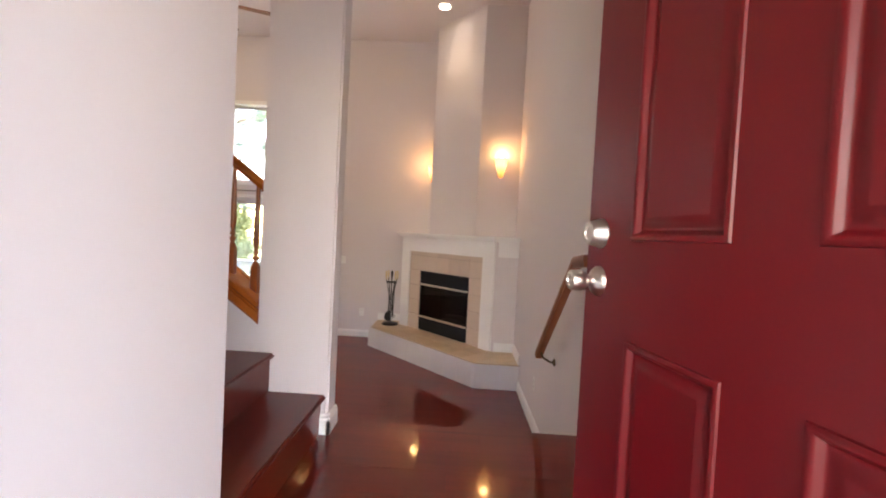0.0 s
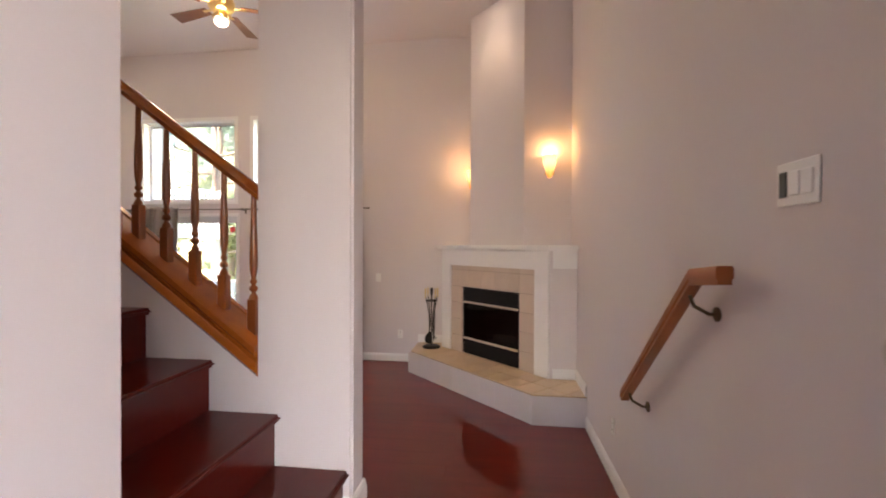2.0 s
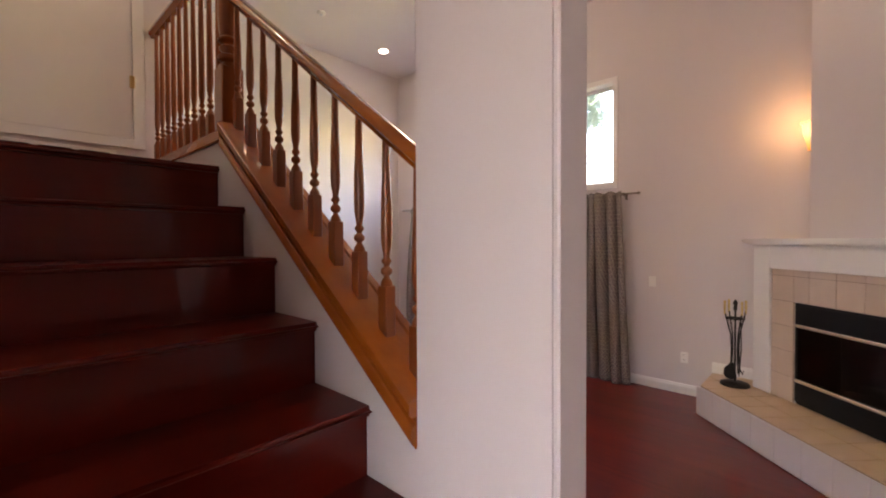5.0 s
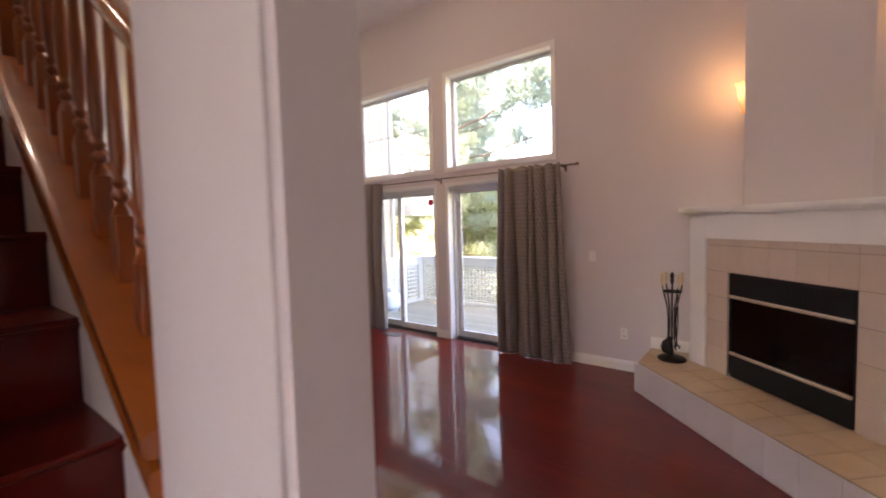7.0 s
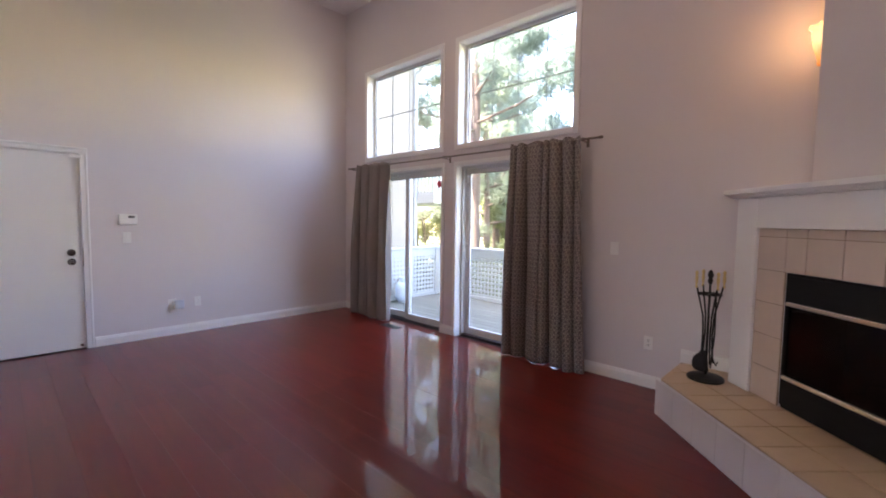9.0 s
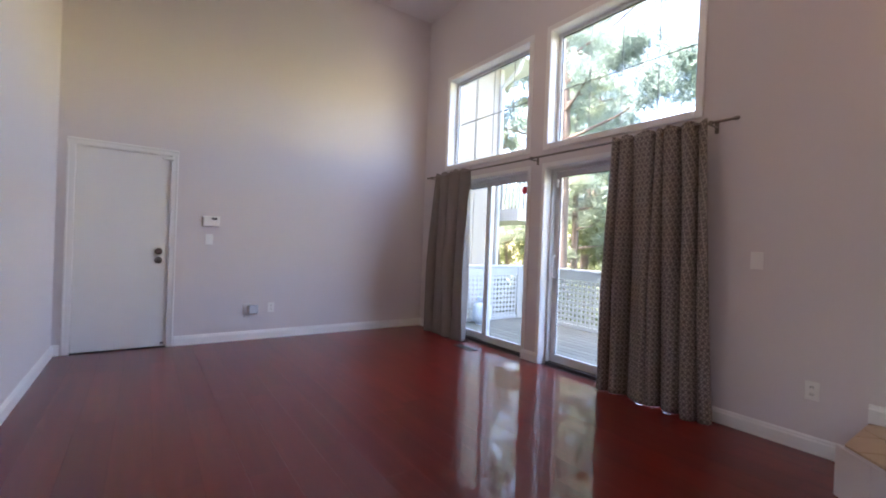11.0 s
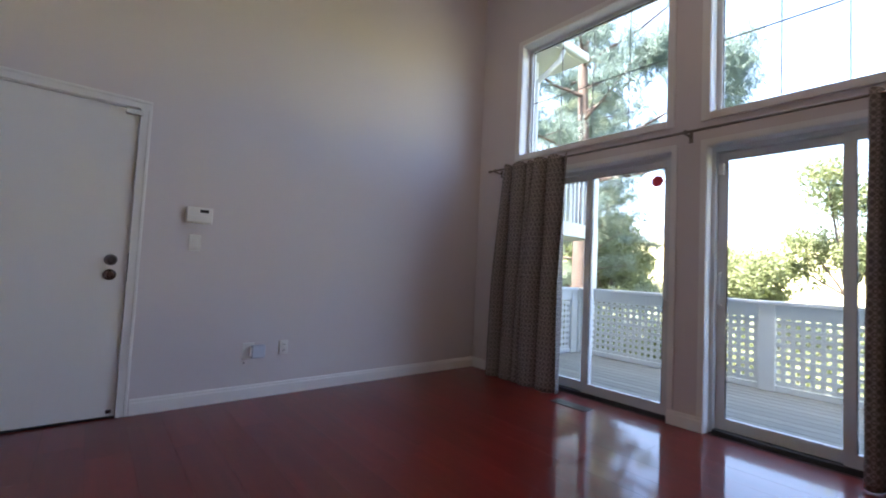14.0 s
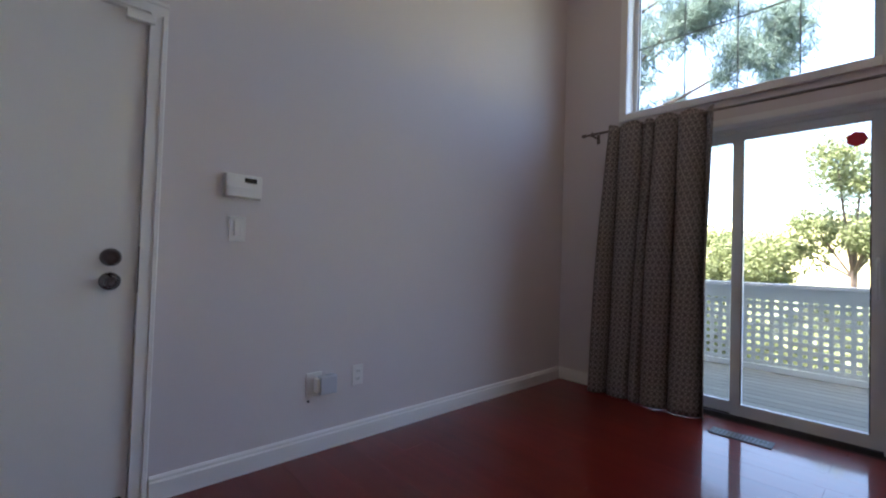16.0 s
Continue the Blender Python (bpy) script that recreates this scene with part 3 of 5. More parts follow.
cols = [-0.70, -0.477, -0.335, -0.112, 0.095, 0.308, 0.477, 0.70]
for a, b in zip(cols, cols[1:]):
    front_tile(a, b, 1.118, 1.33)
for a, b in ((-0.70, -0.477), (0.477, 0.70)):
    for z0, z1 in ((0.281, 0.49), (0.49, 0.70), (0.70, 0.91), (0.91, 1.118)):
        front_tile(a, b, z0, z1)
for a, b in zip(cols, cols[1:]):
    front_tile(a, b, 1.33, 1.385)
insert = part("firebox", wall_boxes((-0.472, 0.472, 0.06, 0.40, 0.283, 0.30), (-0.472, 0.472, 0.38, 0.40, 0.30, 1.10), (-0.472, -0.455, 0.0, 0.38, 0.30, 1.10), (0.455, 0.472, 0.0, 0.38, 0.30, 1.10), (-0.472, 0.472, 0.0, 0.40, 1.10, 1.115)), M_FBLACK, fire, "black steel gas firebox")
part("louvre", boxed(-0.455, 0.455, -0.004, 0.02, 0.94, 1.10, bevel=0.003), M_FBLACK, insert, "black top panel")
part("louvre", boxed(-0.455, 0.455, -0.004, 0.02, 0.285, 0.465, bevel=0.003), M_FBLACK, insert, "black bottom panel")
part("strip", boxed(-0.455, 0.455, -0.016, 0.004, 0.918, 0.94, bevel=0.004), M_CHAMP, insert, "champagne metal strip")
part("strip", boxed(-0.455, 0.455, -0.016, 0.004, 0.465, 0.487, bevel=0.004), M_CHAMP, insert, "champagne metal strip")
part("fire_glass", boxed(-0.455, 0.455, 0.012, 0.016, 0.487, 0.918), glass("smoked fire glass", (0.34, 0.31, 0.31)), insert, "dark fire glass")
for i in range(3):
    bm = tube(bmesh.new(), [(-0.28 + 0.05 * i, 0.16 + 0.06 * i, 0.36 + 0.06 * i), (0.0, 0.18 + 0.05 * i, 0.38 + 0.06 * i), (0.27 - 0.04 * i, 0.15 + 0.07 * i, 0.35 + 0.07 * i)], 0.045, 10)
    part("log", bm, M_LOG, insert, "ceramic log", smooth=True)

hearth = thing("hearth", "raised painted hearth topped with cream tiles", "hearth", FM)
hp = [(-0.352, YW), (-0.352, 5.577), (1.066, 4.138), (XR, 4.138), (XR, YW)]
part("hearth_base", prism(bmesh.new(), [floc(*p) for p in hp], 0.0, 0.266), M_WALL, hearth, "pale painted hearth upstand")


def clip_poly(poly, nx, ny, c):
    out = []
    for i in range(len(poly)):
        a, b = poly[i], poly[(i + 1) % len(poly)]
        da, db = nx * a[0] + ny * a[1] - c, nx * b[0] + ny * b[1] - c
        if da <= 0:
            out.append(a)
        if da * db < 0:
            k = da / (da - db)
            out.append((a[0] + k * (b[0] - a[0]), a[1] + k * (b[1] - a[1])))
    return out


hl = [floc(*p) for p in hp]
yf = min(p[1] for p in hl)
for ya, yb in ((yf - 0.003, yf + 0.265), (yf + 0.265, 0.02), (0.02, 0.33), (0.33, 0.66)):
    for i in range(-9, 10):
        x0 = i * 0.212
        p = hl
        for args in ((-1, 0, -(x0 + 0.003)), (1, 0, x0 + 0.209), (0, -1, -(ya + 0.003)), (0, 1, yb - 0.003)):
            p = clip_poly(p, *args) if len(p) > 2 else []
        if len(p) > 2:
            ar = abs(sum(p[k][0] * p[(k + 1) % len(p)][1] - p[(k + 1) % len(p)][0] * p[k][1] for k in range(len(p)))) / 2
            if ar > 0.0012:
                part("tile", prism(bmesh.new(), p, 0.266, 0.2785, bevel=0.0025), M_HTILE, hearth)
for i in range(9):
    xa, xb = -0.97 + 0.2244 * i, -0.97 + 0.2244 * (i + 1)
    part("front_tile", boxed(xa + 0.0009, xb - 0.0009, yf - 0.006, yf, 0.004, 0.262, bevel=0.002), M_WALLTILE, hearth, "pale glazed tile")
part("grout_bed", prism(bmesh.new(), hl, 0.2662, 0.274), M_GROUT, hearth, "dark sandy grout")


# fireplace tools on their stand
def tools():
    t = thing("fireplace_tool_set", "black iron fireplace tools with brass handles on a round stand", "fireplace tools", Matrix.Translation((-0.12, 5.80, 0.279)))
    bm = bmesh.new()
    lathe(bm, [(0.118, 0.0), (0.12, 0.012), (0.112, 0.022), (0.09, 0.03), (0.02, 0.036)], 28)
    part("base", bm, M_IRON, t, "round black iron base", smooth=True)
    bm = bmesh.new()
    tube(bm, [(0, 0, 0.03), (0, 0, 0.72)], 0.008)
    lathe(bm, [(0.012, 0.70), (0.018, 0.72), (0.012, 0.74), (0.02, 0.76), (0.014, 0.785), (0.004, 0.80)], 12)
    part("post", bm, M_IRON, t, "iron post", smooth=True)
    bm = bmesh.new()
    ring = [(0.075 * math.cos(a), 0.075 * math.sin(a), 0.625) for a in [2 * math.pi * i / 20 for i in range(21)]]
    tube(bm, ring, 0.006)
    tube(bm, [(-0.075, 0, 0.625), (0.075, 0, 0.625)], 0.005)
    tube(bm, [(0, -0.075, 0.625), (0, 0.075, 0.625)], 0.005)
    part("holder", bm, M_IRON, t, "iron ring holder", smooth=True)
    for k, kind in enumerate(("poker", "brush", "shovel", "tongs")):
        a = radians(40 + 90 * k)
        x, y = 0.08 * math.cos(a), 0.08 * math.sin(a)
        lean = 0.45 if k != 1 else 0.6
        bm = bmesh.new()
        tube(bm, [(x * 1.15, y * 1.15, 0.68), (x * 0.9, y * 0.9, 0.60), (x * 0.5, y * 0.5, 0.47), (x * 0.42, y * 0.42, 0.34), (x * lean, y * lean, 0.22), (x * 0.6, y * 0.6, 0.12)], 0.006)
        if kind == "shovel":
            lathe(bm, [(0.012, 0.19), (0.036, 0.165), (0.048, 0.125), (0.046, 0.09), (0.03, 0.065)], 16, Matrix.Translation((x * 0.6, y * 0.6, 0)) @ Matrix.Diagonal((1, 0.45, 1, 1)))
        elif kind == "brush":
            lathe(bm, [(0.012, 0.20), (0.03, 0.17), (0.038, 0.09), (0.042, 0.05)], 14, Matrix.Translation((x * 0.6, y * 0.6, 0)))
        elif kind == "poker":
            tube(bm, [(x * 0.6, y * 0.6, 0.14), (x * 0.9, y * 0.9, 0.10), (x, y, 0.13)], 0.006)
        else:
            tube(bm, [(x, y, 0.66), (x * 1.1, y * 1.1, 0.35), (x * 0.7, y * 0.7, 0.10)], 0.005)
        tool = part(kind, bm, M_IRON, t, "black iron " + kind, smooth=True)
        bm = lathe(bmesh.new(), [(0.006, 0.655), (0.010, 0.663), (0.0055, 0.676), (0.009, 0.70), (0.0115, 0.732), (0.007, 0.748), (0.011, 0.762), (0.0115, 0.770), (0.003, 0.782)], 12, Matrix.Translation((x * 1.2, y * 1.2, 0.012)))
        part("handle", bm, M_BRASS, tool, "turned brass handle", smooth=True)


tools()


# ---- sconces and ceiling lights ----
def sconce(m, lamp_at):
    s = thing("wall_sconce", "lit amber glass tulip wall sconce", "wall lamp", m, group="sconces beside the chimney")
    bm = bmesh.new()
    prof = [(0.010, -0.178), (0.024, -0.172), (0.029, -0.158), (0.026, -0.146), (0.030, -0.138), (0.040, -0.105), (0.054, -0.06), (0.064, -0.015), (0.067, 0.02), (0.068, 0.038), (0.074, 0.05), (0.085, 0.062)]
    seg = 24
    rings = []
    for r, z in prof:
        rings.append([bm.verts.new((r * math.cos(math.pi * i / (seg - 1)) * (1 + 0.05 * math.cos(math.pi * i * 12 / (seg - 1))), -r * math.sin(math.pi * i / (seg - 1)) * 0.85 - 0.004, z + (0.006 * math.cos(math.pi * i * 6 / (seg - 1)) if z > 0.055 else 0))) for i in range(seg)])
    for a, b in zip(rings, rings[1:]):
        for i in range(seg - 1):
            bm.faces.new((a[i], a[i + 1], b[i + 1], b[i]))
    bm.faces.new(rings[0])
    part("shade", bm, M_SCONCE, s, "amber alabaster glass shade", smooth=True)
    part("backplate", boxed(-0.05, 0.05, -0.004, 0.0, -0.15, 0.03, bevel=0.002), M_BRASS, s, "brass backplate")
    spot_lamp("sconce_light", lamp_at, 0.16, (1.0, 0.58, 0.24), 0.05)


sconce(pose(1.312, 4.983, 2.565), (1.312, 4.912, 2.66))
sconce(pose(0.403, 5.82, 2.565, 0, 0, -90), (0.332, 5.82, 2.66))


def can_light(x, y, power):
    c = thing("recessed_light", "lit round recessed ceiling light with white trim ring", "ceiling light", Matrix.Translation((x, y, HC)), group="recessed ceiling lights")
    bm = bmesh.new()
    seg = 28
    prof = [(0.095, -0.001), (0.095, -0.006), (0.085, -0.009), (0.07, -0.004), (0.068, -0.0015)]
    rings = [[bm.verts.new((r * math.cos(2 * math.pi * i / seg), r * math.sin(2 * math.pi * i / seg), z)) for i in range(seg)] for r, z in prof]
    for a, b in zip(rings, rings[1:]):
        for i in range(seg):
            bm.faces.new((a[i], a[(i + 1) % seg], b[(i + 1) % seg], b[i]))
    part("trim_ring", bm, M_TRIM, c, "white trim ring", smooth=True)
    part("bulb", lathe(bmesh.new(), [(0.066, -0.002), (0.06, -0.008), (0.03, -0.014)], 24), M_BULB, c, "glowing bulb face", smooth=True)
    spot_lamp("recessed_light_beam", (x, y, HC - 0.03), power, (1.0, 0.80, 0.58), 0.06, (x, y, 0), 110)


can_light(-4.52, 5.22, 1.2)
can_light(-2.70, 5.17, 1.2)
# Added over the landing, unseen; inferred from rail highlights and bright closet wall.
can_light(-2.25, 1.28, 1.0)
can_light(0.50, 5.06, 0.85)

fan = thing("ceiling_fan", "brass ceiling fan with wooden blades and lit lamps", "ceiling fan", Matrix.Translation((-2.12, 4.32, 4.02)))
bm = lathe(bmesh.new(), [(0.07, 0.51), (0.075, 0.49), (0.03, 0.45), (0.014, 0.44), (0.014, 0.22), (0.05, 0.2)], 20)
part("down_rod", bm, M_BRASS, fan, "brass rod and canopy", smooth=True)
part("motor", lathe(bmesh.new(), [(0.04, 0.22), (0.10, 0.2), (0.13, 0.15), (0.13, 0.09), (0.10, 0.05), (0.06, 0.03)], 24), M_BRASS, fan, "polished brass motor housing", smooth=True)
for i in range(5):
    a = 72 * i + 24
    bm = bmesh.new()
    box(bm, 0.19, 0.66, -0.065, 0.065, 0.09, 0.098, bevel=0.003)
    for v in bm.verts:
        v.co.y *= 0.8 + 0.35 * (v.co.x - 0.19) / 0.47
    bmesh.ops.transform(bm, matrix=pose(0, 0, 0, 0, 0, a) @ pose(0, 0, 0, 10, 0, 0), verts=bm.verts)
    blade = part("blade", bm, wood("walnut blade", (0.09, 0.03, 0.012), (0.17, 0.06, 0.025), 0.35, 0, space="object") if i == 0 else bpy.data.materials["walnut blade"], fan, "reddish brown wooden blade")
    bm = boxed(0.10, 0.24, -0.018, 0.018, 0.084, 0.09, bevel=0.002)
    bmesh.ops.transform(bm, matrix=pose(0, 0, 0, 0, 0, a), verts=bm.verts)
    part("blade_iron", bm, M_BRASS, blade, "brass blade iron")
part("light_fitter", lathe(bmesh.new(), [(0.05, 0.03), (0.06, 0.0), (0.045, -0.03), (0.015, -0.045)], 18), M_BRASS, fan, "brass lamp fitter", smooth=True)
for i in range(4):
    a = radians(90 * i + 20)
    bm = tube(bmesh.new(), [(0.05 * math.cos(a), 0.05 * math.sin(a), 0.03), (0.085 * math.cos(a), 0.085 * math.sin(a), 0.0), (0.07 * math.cos(a), 0.07 * math.sin(a), -0.035)], 0.008, 8)
    part("scroll_arm", bm, M_BRASS, fan, "curled brass arm", smooth=True)
bowl = part("lamp_shade", lathe(bmesh.new(), [(0.072, -0.03), (0.078, -0.045), (0.07, -0.075), (0.062, -0.082)], 24), M_PLASTIC, fan, "white glass lamp bowl", smooth=True)
part("bulb", lathe(bmesh.new(), [(0.058, -0.08), (0.045, -0.092), (0.015, -0.098)], 20), M_BULB, bowl, "lit bulb", smooth=True)
spot_lamp("ceiling_fan_light", (-2.08, 4.26, 3.90), 1.2, (1.0, 0.82, 0.62), 0.12)

det = thing("smoke_detector", "small white round smoke detector on the ceiling", "smoke detector", Matrix.Translation((-4.23, 3.98, HC)))
part("body", lathe(bmesh.new(), [(0.055, 0.0), (0.055, -0.018), (0.042, -0.03), (0.02, -0.033)], 22), M_PLASTIC, det, smooth=True)
part("cap", lathe(bmesh.new(), [(0.02, -0.033), (0.018, -0.037), (0.004, -0.038)], 16), M_GREYPL, det, smooth=True)


# ---- doors ----
def knob(parent, m, steel, label, r=0.026):
    """A round knob on its rose, standing out along local z."""
    bm = lathe(bmesh.new(), [(0.036, 0.0), (0.036, 0.004), (0.030, 0.012), (0.016, 0.018), (0.0135, 0.022), (0.0135, 0.030), (0.018, 0.035), (r - 0.003, 0.040), (r, 0.050), (r - 0.001, 0.068), (r - 0.004, 0.074), (r * 0.55, 0.075), (r * 0.5, 0.071)], 24, m)
    return part("knob", bm, steel, parent, label, smooth=True)


def deadbolt(parent, m, steel, label):
    bm = lathe(bmesh.new(), [(0.036, 0.0), (0.036, 0.004), (0.034, 0.008), (0.028, 0.032), (0.025, 0.035), (0.016, 0.0355), (0.015, 0.032)], 24, m)
    d = part("deadbolt", bm, steel, parent, label, smooth=True)
    return d


# the red front door, standing open on its hinges; local x from hinge to lock edge, outer face towards local -y... +y
ANGLE = 90 + 11
fd = thing("door_1", "red painted six-panel front door standing open", "door", pose(1.35, -0.19, ZF + 0.008, 0, 0, ANGLE), kind="structure")
DW, DH, DT = 0.91, 2.03, 0.044
PX = ((0.078, 0.336), (0.468, 0.726))
PZ = ((0.20, 0.87), (1.085, 1.64), (1.74, 1.92))


def panel_door():
    bm = bmesh.new()
    xs = [0, *PX[0], *PX[1], DW]
    zs = [0, *PZ[0], *PZ[1], *PZ[2], DH]
    for i in range(5):
        for j in range(7):
            if i in (1, 3) and j in (1, 3, 5):
                continue
            box(bm, xs[i], xs[i + 1], -DT / 2, DT / 2, zs[j], zs[j + 1])
    bmesh.ops.remove_doubles(bm, verts=bm.verts, dist=1e-5)
    seen = {}
    for f in bm.faces:
        seen.setdefault(tuple(round(c, 4) for c in f.calc_center_median()), []).append(f)
    bmesh.ops.delete(bm, geom=[f for fs in seen.values() if len(fs) > 1 for f in fs], context="FACES")
    return bm


part("stiles", panel_door(), M_RED, fd, "red enamelled stiles and rails")


def raised_panel(x0, x1, z0, z1):
    bm = bmesh.new()
    for s in (-1, 1):
        steps_ = [(0.0, 0.0), (0.002, 0.004), (0.006, 0.0055), (0.011, 0.005), (0.015, 0.001), (0.019, -0.006), (0.023, -0.0085), (0.028, -0.0085), (0.040, -0.003), (0.046, -0.001), (0.049, -0.001), (0.052, -0.0015)]
        rings = []
        for inset, h in steps_:
            y = s * (DT / 2 + h)
            rings.append([bm.verts.new(v) for v in ((x0 + inset, y, z0 + inset), (x1 - inset, y, z0 + inset), (x1 - inset, y, z1 - inset), (x0 + inset, y, z1 - inset))])
        for a, b in zip(rings, rings[1:]):
            for k in range(4):
                bm.faces.new((a[k], a[(k + 1) % 4], b[(k + 1) % 4], b[k]))
        bm.faces.new(rings[-1])
    return bm


for a, b in PX:
    for c, d in PZ:
        part("panel", raised_panel(a, b, c, d), M_RED, fd, "red raised panel in a moulded frame", smooth=True)
for s, rx in ((1, -90), (-1, 90)):
    knob(fd, pose(DW - 0.06, s * DT / 2, 0.985, rx, 0, 0), M_NICKEL, "satin nickel door knob")
    deadbolt(fd, pose(DW - 0.06, s * DT / 2, 1.10, rx, 0, 0), M_NICKEL, "satin nickel deadbolt")
for z in (0.2, 1.0, 1.8):
    part("hinge", lathe(bmesh.new(), [(0.007, z - 0.045), (0.007, z + 0.045)], 10, Matrix.Translation((-0.004, -DT / 2 - 0.004, 0))), M_NICKEL, fd, "steel hinge", smooth=True)
part("edge_plate", boxed(DW, DW + 0.002, -0.013, 0.013, 0.93, 1.15), M_NICKEL, fd, "nickel latch plate")

frame1 = thing("door_frame", "white painted front door frame", "door frame", kind="structure")
for x0, x1 in ((0.42, 0.438), (1.352, 1.365)):
    part("jamb", boxed(x0, x1, YD - 0.18, YD, ZF, ZF + 2.06), M_TRIM, frame1)
part("head", boxed(0.42, 1.365, YD - 0.18, YD, ZF + 2.045, ZF + 2.06), M_TRIM, frame1)
for x0, x1 in ((0.355, 0.42), (1.365, 1.43)):
    part("casing", boxed(x0, x1, YD, YD + 0.014, ZF, ZF + 2.12, bevel=0.003), M_TRIM, frame1)
part("threshold", boxed(0.42, 1.365, YD - 0.18, YD + 0.01, ZF - 0.01, ZF + 0.006, bevel=0.003), M_STEEL, frame1, "metal threshold")

# white flush door in the west wall
d2 = thing("door_2", "closed white flush door with two steel locks", "door", kind="structure")
part("leaf", boxed(XL - 0.05, XL - 0.012, 2.102, 2.878, 0.012, 2.035, bevel=0.002), M_DOORW, d2)
for y0, y1 in ((2.035, 2.098), (2.882, 2.945)):
    bm = boxed(XL, XL + 0.012, y0, y1, 0, 2.045)
    part("casing", bm, M_TRIM, d2, "white door casing")
    yy = (y1 - 0.022, y1 - 0.002) if y0 > 2.5 else (y0 + 0.002, y0 + 0.022)
    part("casing_bead", boxed(XL + 0.012, XL + 0.019, *yy, 0, 2.045, bevel=0.003), M_TRIM, d2)
part("casing", boxed(XL, XL + 0.012, 2.035, 2.945, 2.045, 2.105, bevel=0.0), M_TRIM, d2)
part("casing_bead", boxed(XL + 0.012, XL + 0.019, 2.035, 2.945, 2.083, 2.103, bevel=0.003), M_TRIM, d2)
part("jamb", wall_boxes((XL - 0.15, XL - 0.0, 2.09, 2.10, 0, 2.045), (XL - 0.15, XL - 0.0, 2.88, 2.89, 0, 2.045), (XL - 0.15, XL, 2.10, 2.88, 2.037, 2.045)), M_TRIM, d2)
# Dark sheet filling the opening: the shade round the leaf is put in colour.
part("jamb_stop", boxed(XL - 0.15, XL - 0.055, 2.10, 2.88, 0.0, 2.037), M_DARKPL_GAP, d2, "dark panel painting the shade behind the leaf")
knob(d2, pose(XL - 0.012, 2.79, 0.926, 0, 90, 0), M_STEEL, "round dull steel knob", r=0.024)
deadbolt(d2, pose(XL - 0.012, 2.79, 1.022, 0, 90, 0), M_STEEL, "round dull steel deadbolt")
part("top_catch", boxed(XL - 0.012, XL + 0.02, 2.80, 2.90, 1.995, 2.03, bevel=0.004), M_PLASTIC, d2, "white alarm contact")
part("kick_stop", boxed(XL - 0.012, XL - 0.002, 2.83, 2.86, 0.03, 0.055, bevel=0.003), M_STEEL, d2, "small steel door catch")
for z in (0.22, 1.0, 1.82):
    part("hinge", lathe(bmesh.new(), [(0.008, z - 0.05), (0.008, z + 0.05)], 10, Matrix.Translation((XL + 0.002, 2.099, 0))), M_TRIM, d2, "painted hinge", smooth=True)
part("strike", boxed(XL - 0.004, XL + 0.001, 2.879, 2.886, 0.88, 1.07), M_DARKPL_GAP, d2, "dark strike plate")
# Dark strip painted in for the shade below the leaf.
part("sill_gap", boxed(XL - 0.05, XL + 0.002, 2.10, 2.88, 0.0005, 0.011), M_DARKPL_GAP, d2, "dark strip painting the shade under the leaf")


# ---- windows and sliding glass doors ----
def window(name, x0, x1):
    w = thing(name, "tall white-framed window with thin dark grille bars", "window", kind="structure")
    f, y0, y1 = 0.038, YW + 0.112, YW + 0.172
    part("window_frame", wall_boxes((x0, x0 + f, y0, y1, WZ0, WZ1), (x1 - f, x1, y0, y1, WZ0, WZ1), (x0 + f, x1 - f, y0, y1, WZ0, WZ0 + f), (x0 + f, x1 - f, y0, y1, WZ1 - f, WZ1)), M_VINYL, w, "white vinyl frame")
    part("gasket", wall_boxes((x0 + f, x0 + f + 0.006, y0 + 0.02, y0 + 0.03, WZ0 + f, WZ1 - f), (x1 - f - 0.006, x1 - f, y0 + 0.02, y0 + 0.03, WZ0 + f, WZ1 - f), (x0 + f, x1 - f, y0 + 0.02, y0 + 0.03, WZ1 - f - 0.008, WZ1 - f)), M_GASKET, w, "dark rubber gasket")
    p = part("pane", boxed(x0 + f, x1 - f, y0 + 0.028, y0 + 0.034, WZ0 + f, WZ1 - f), M_GLASS, w, "clear glass pane")
    p.visible_shadow = False
    gw = (x1 - x0 - 2 * f) / 4
    for i in (1, 2, 3):
        part("muntin", boxed(x0 + f + gw * i - 0.004, x0 + f + gw * i + 0.004, y0 + 0.036, y0 + 0.041, WZ0 + f, WZ1 - f), M_MUNTIN, w, "thin dark bar")
    zm = WZ0 + f + (WZ1 - WZ0 - 2 * f) * 0.5
    part("muntin", boxed(x0 + f, x1 - f, y0 + 0.041, y0 + 0.046, zm - 0.005, zm + 0.005), M_MUNTIN, w, "thin dark bar")
    c = 0.055
    part("casing", wall_boxes((x0 - c, x0, YW - 0.014, YW, WZ0 - c, WZ1 + c), (x1, x1 + c, YW - 0.014, YW, WZ0 - c, WZ1 + c), (x0, x1, YW - 0.014, YW, WZ1, WZ1 + c)), M_TRIM, w, "white casing")
    part("window_sill", boxed(x0 - 0.0, x1 + 0.0, YW - 0.02, YW + 0.112, WZ0 - c, WZ0 + 0.004, bevel=0.004), M_TRIM, w, "white sill board")
    part("reveal", wall_boxes((x0, x0 + 0.004, YW, y0, WZ0 + 0.004, WZ1), (x1 - 0.004, x1, YW, y0, WZ0 + 0.004, WZ1), (x0 + 0.004, x1 - 0.004, YW, y0, WZ1 - 0.004, WZ1)), M_TRIM, w, "white reveal")


window("window_1", *WIN[0])
window("window_2", *WIN[1])


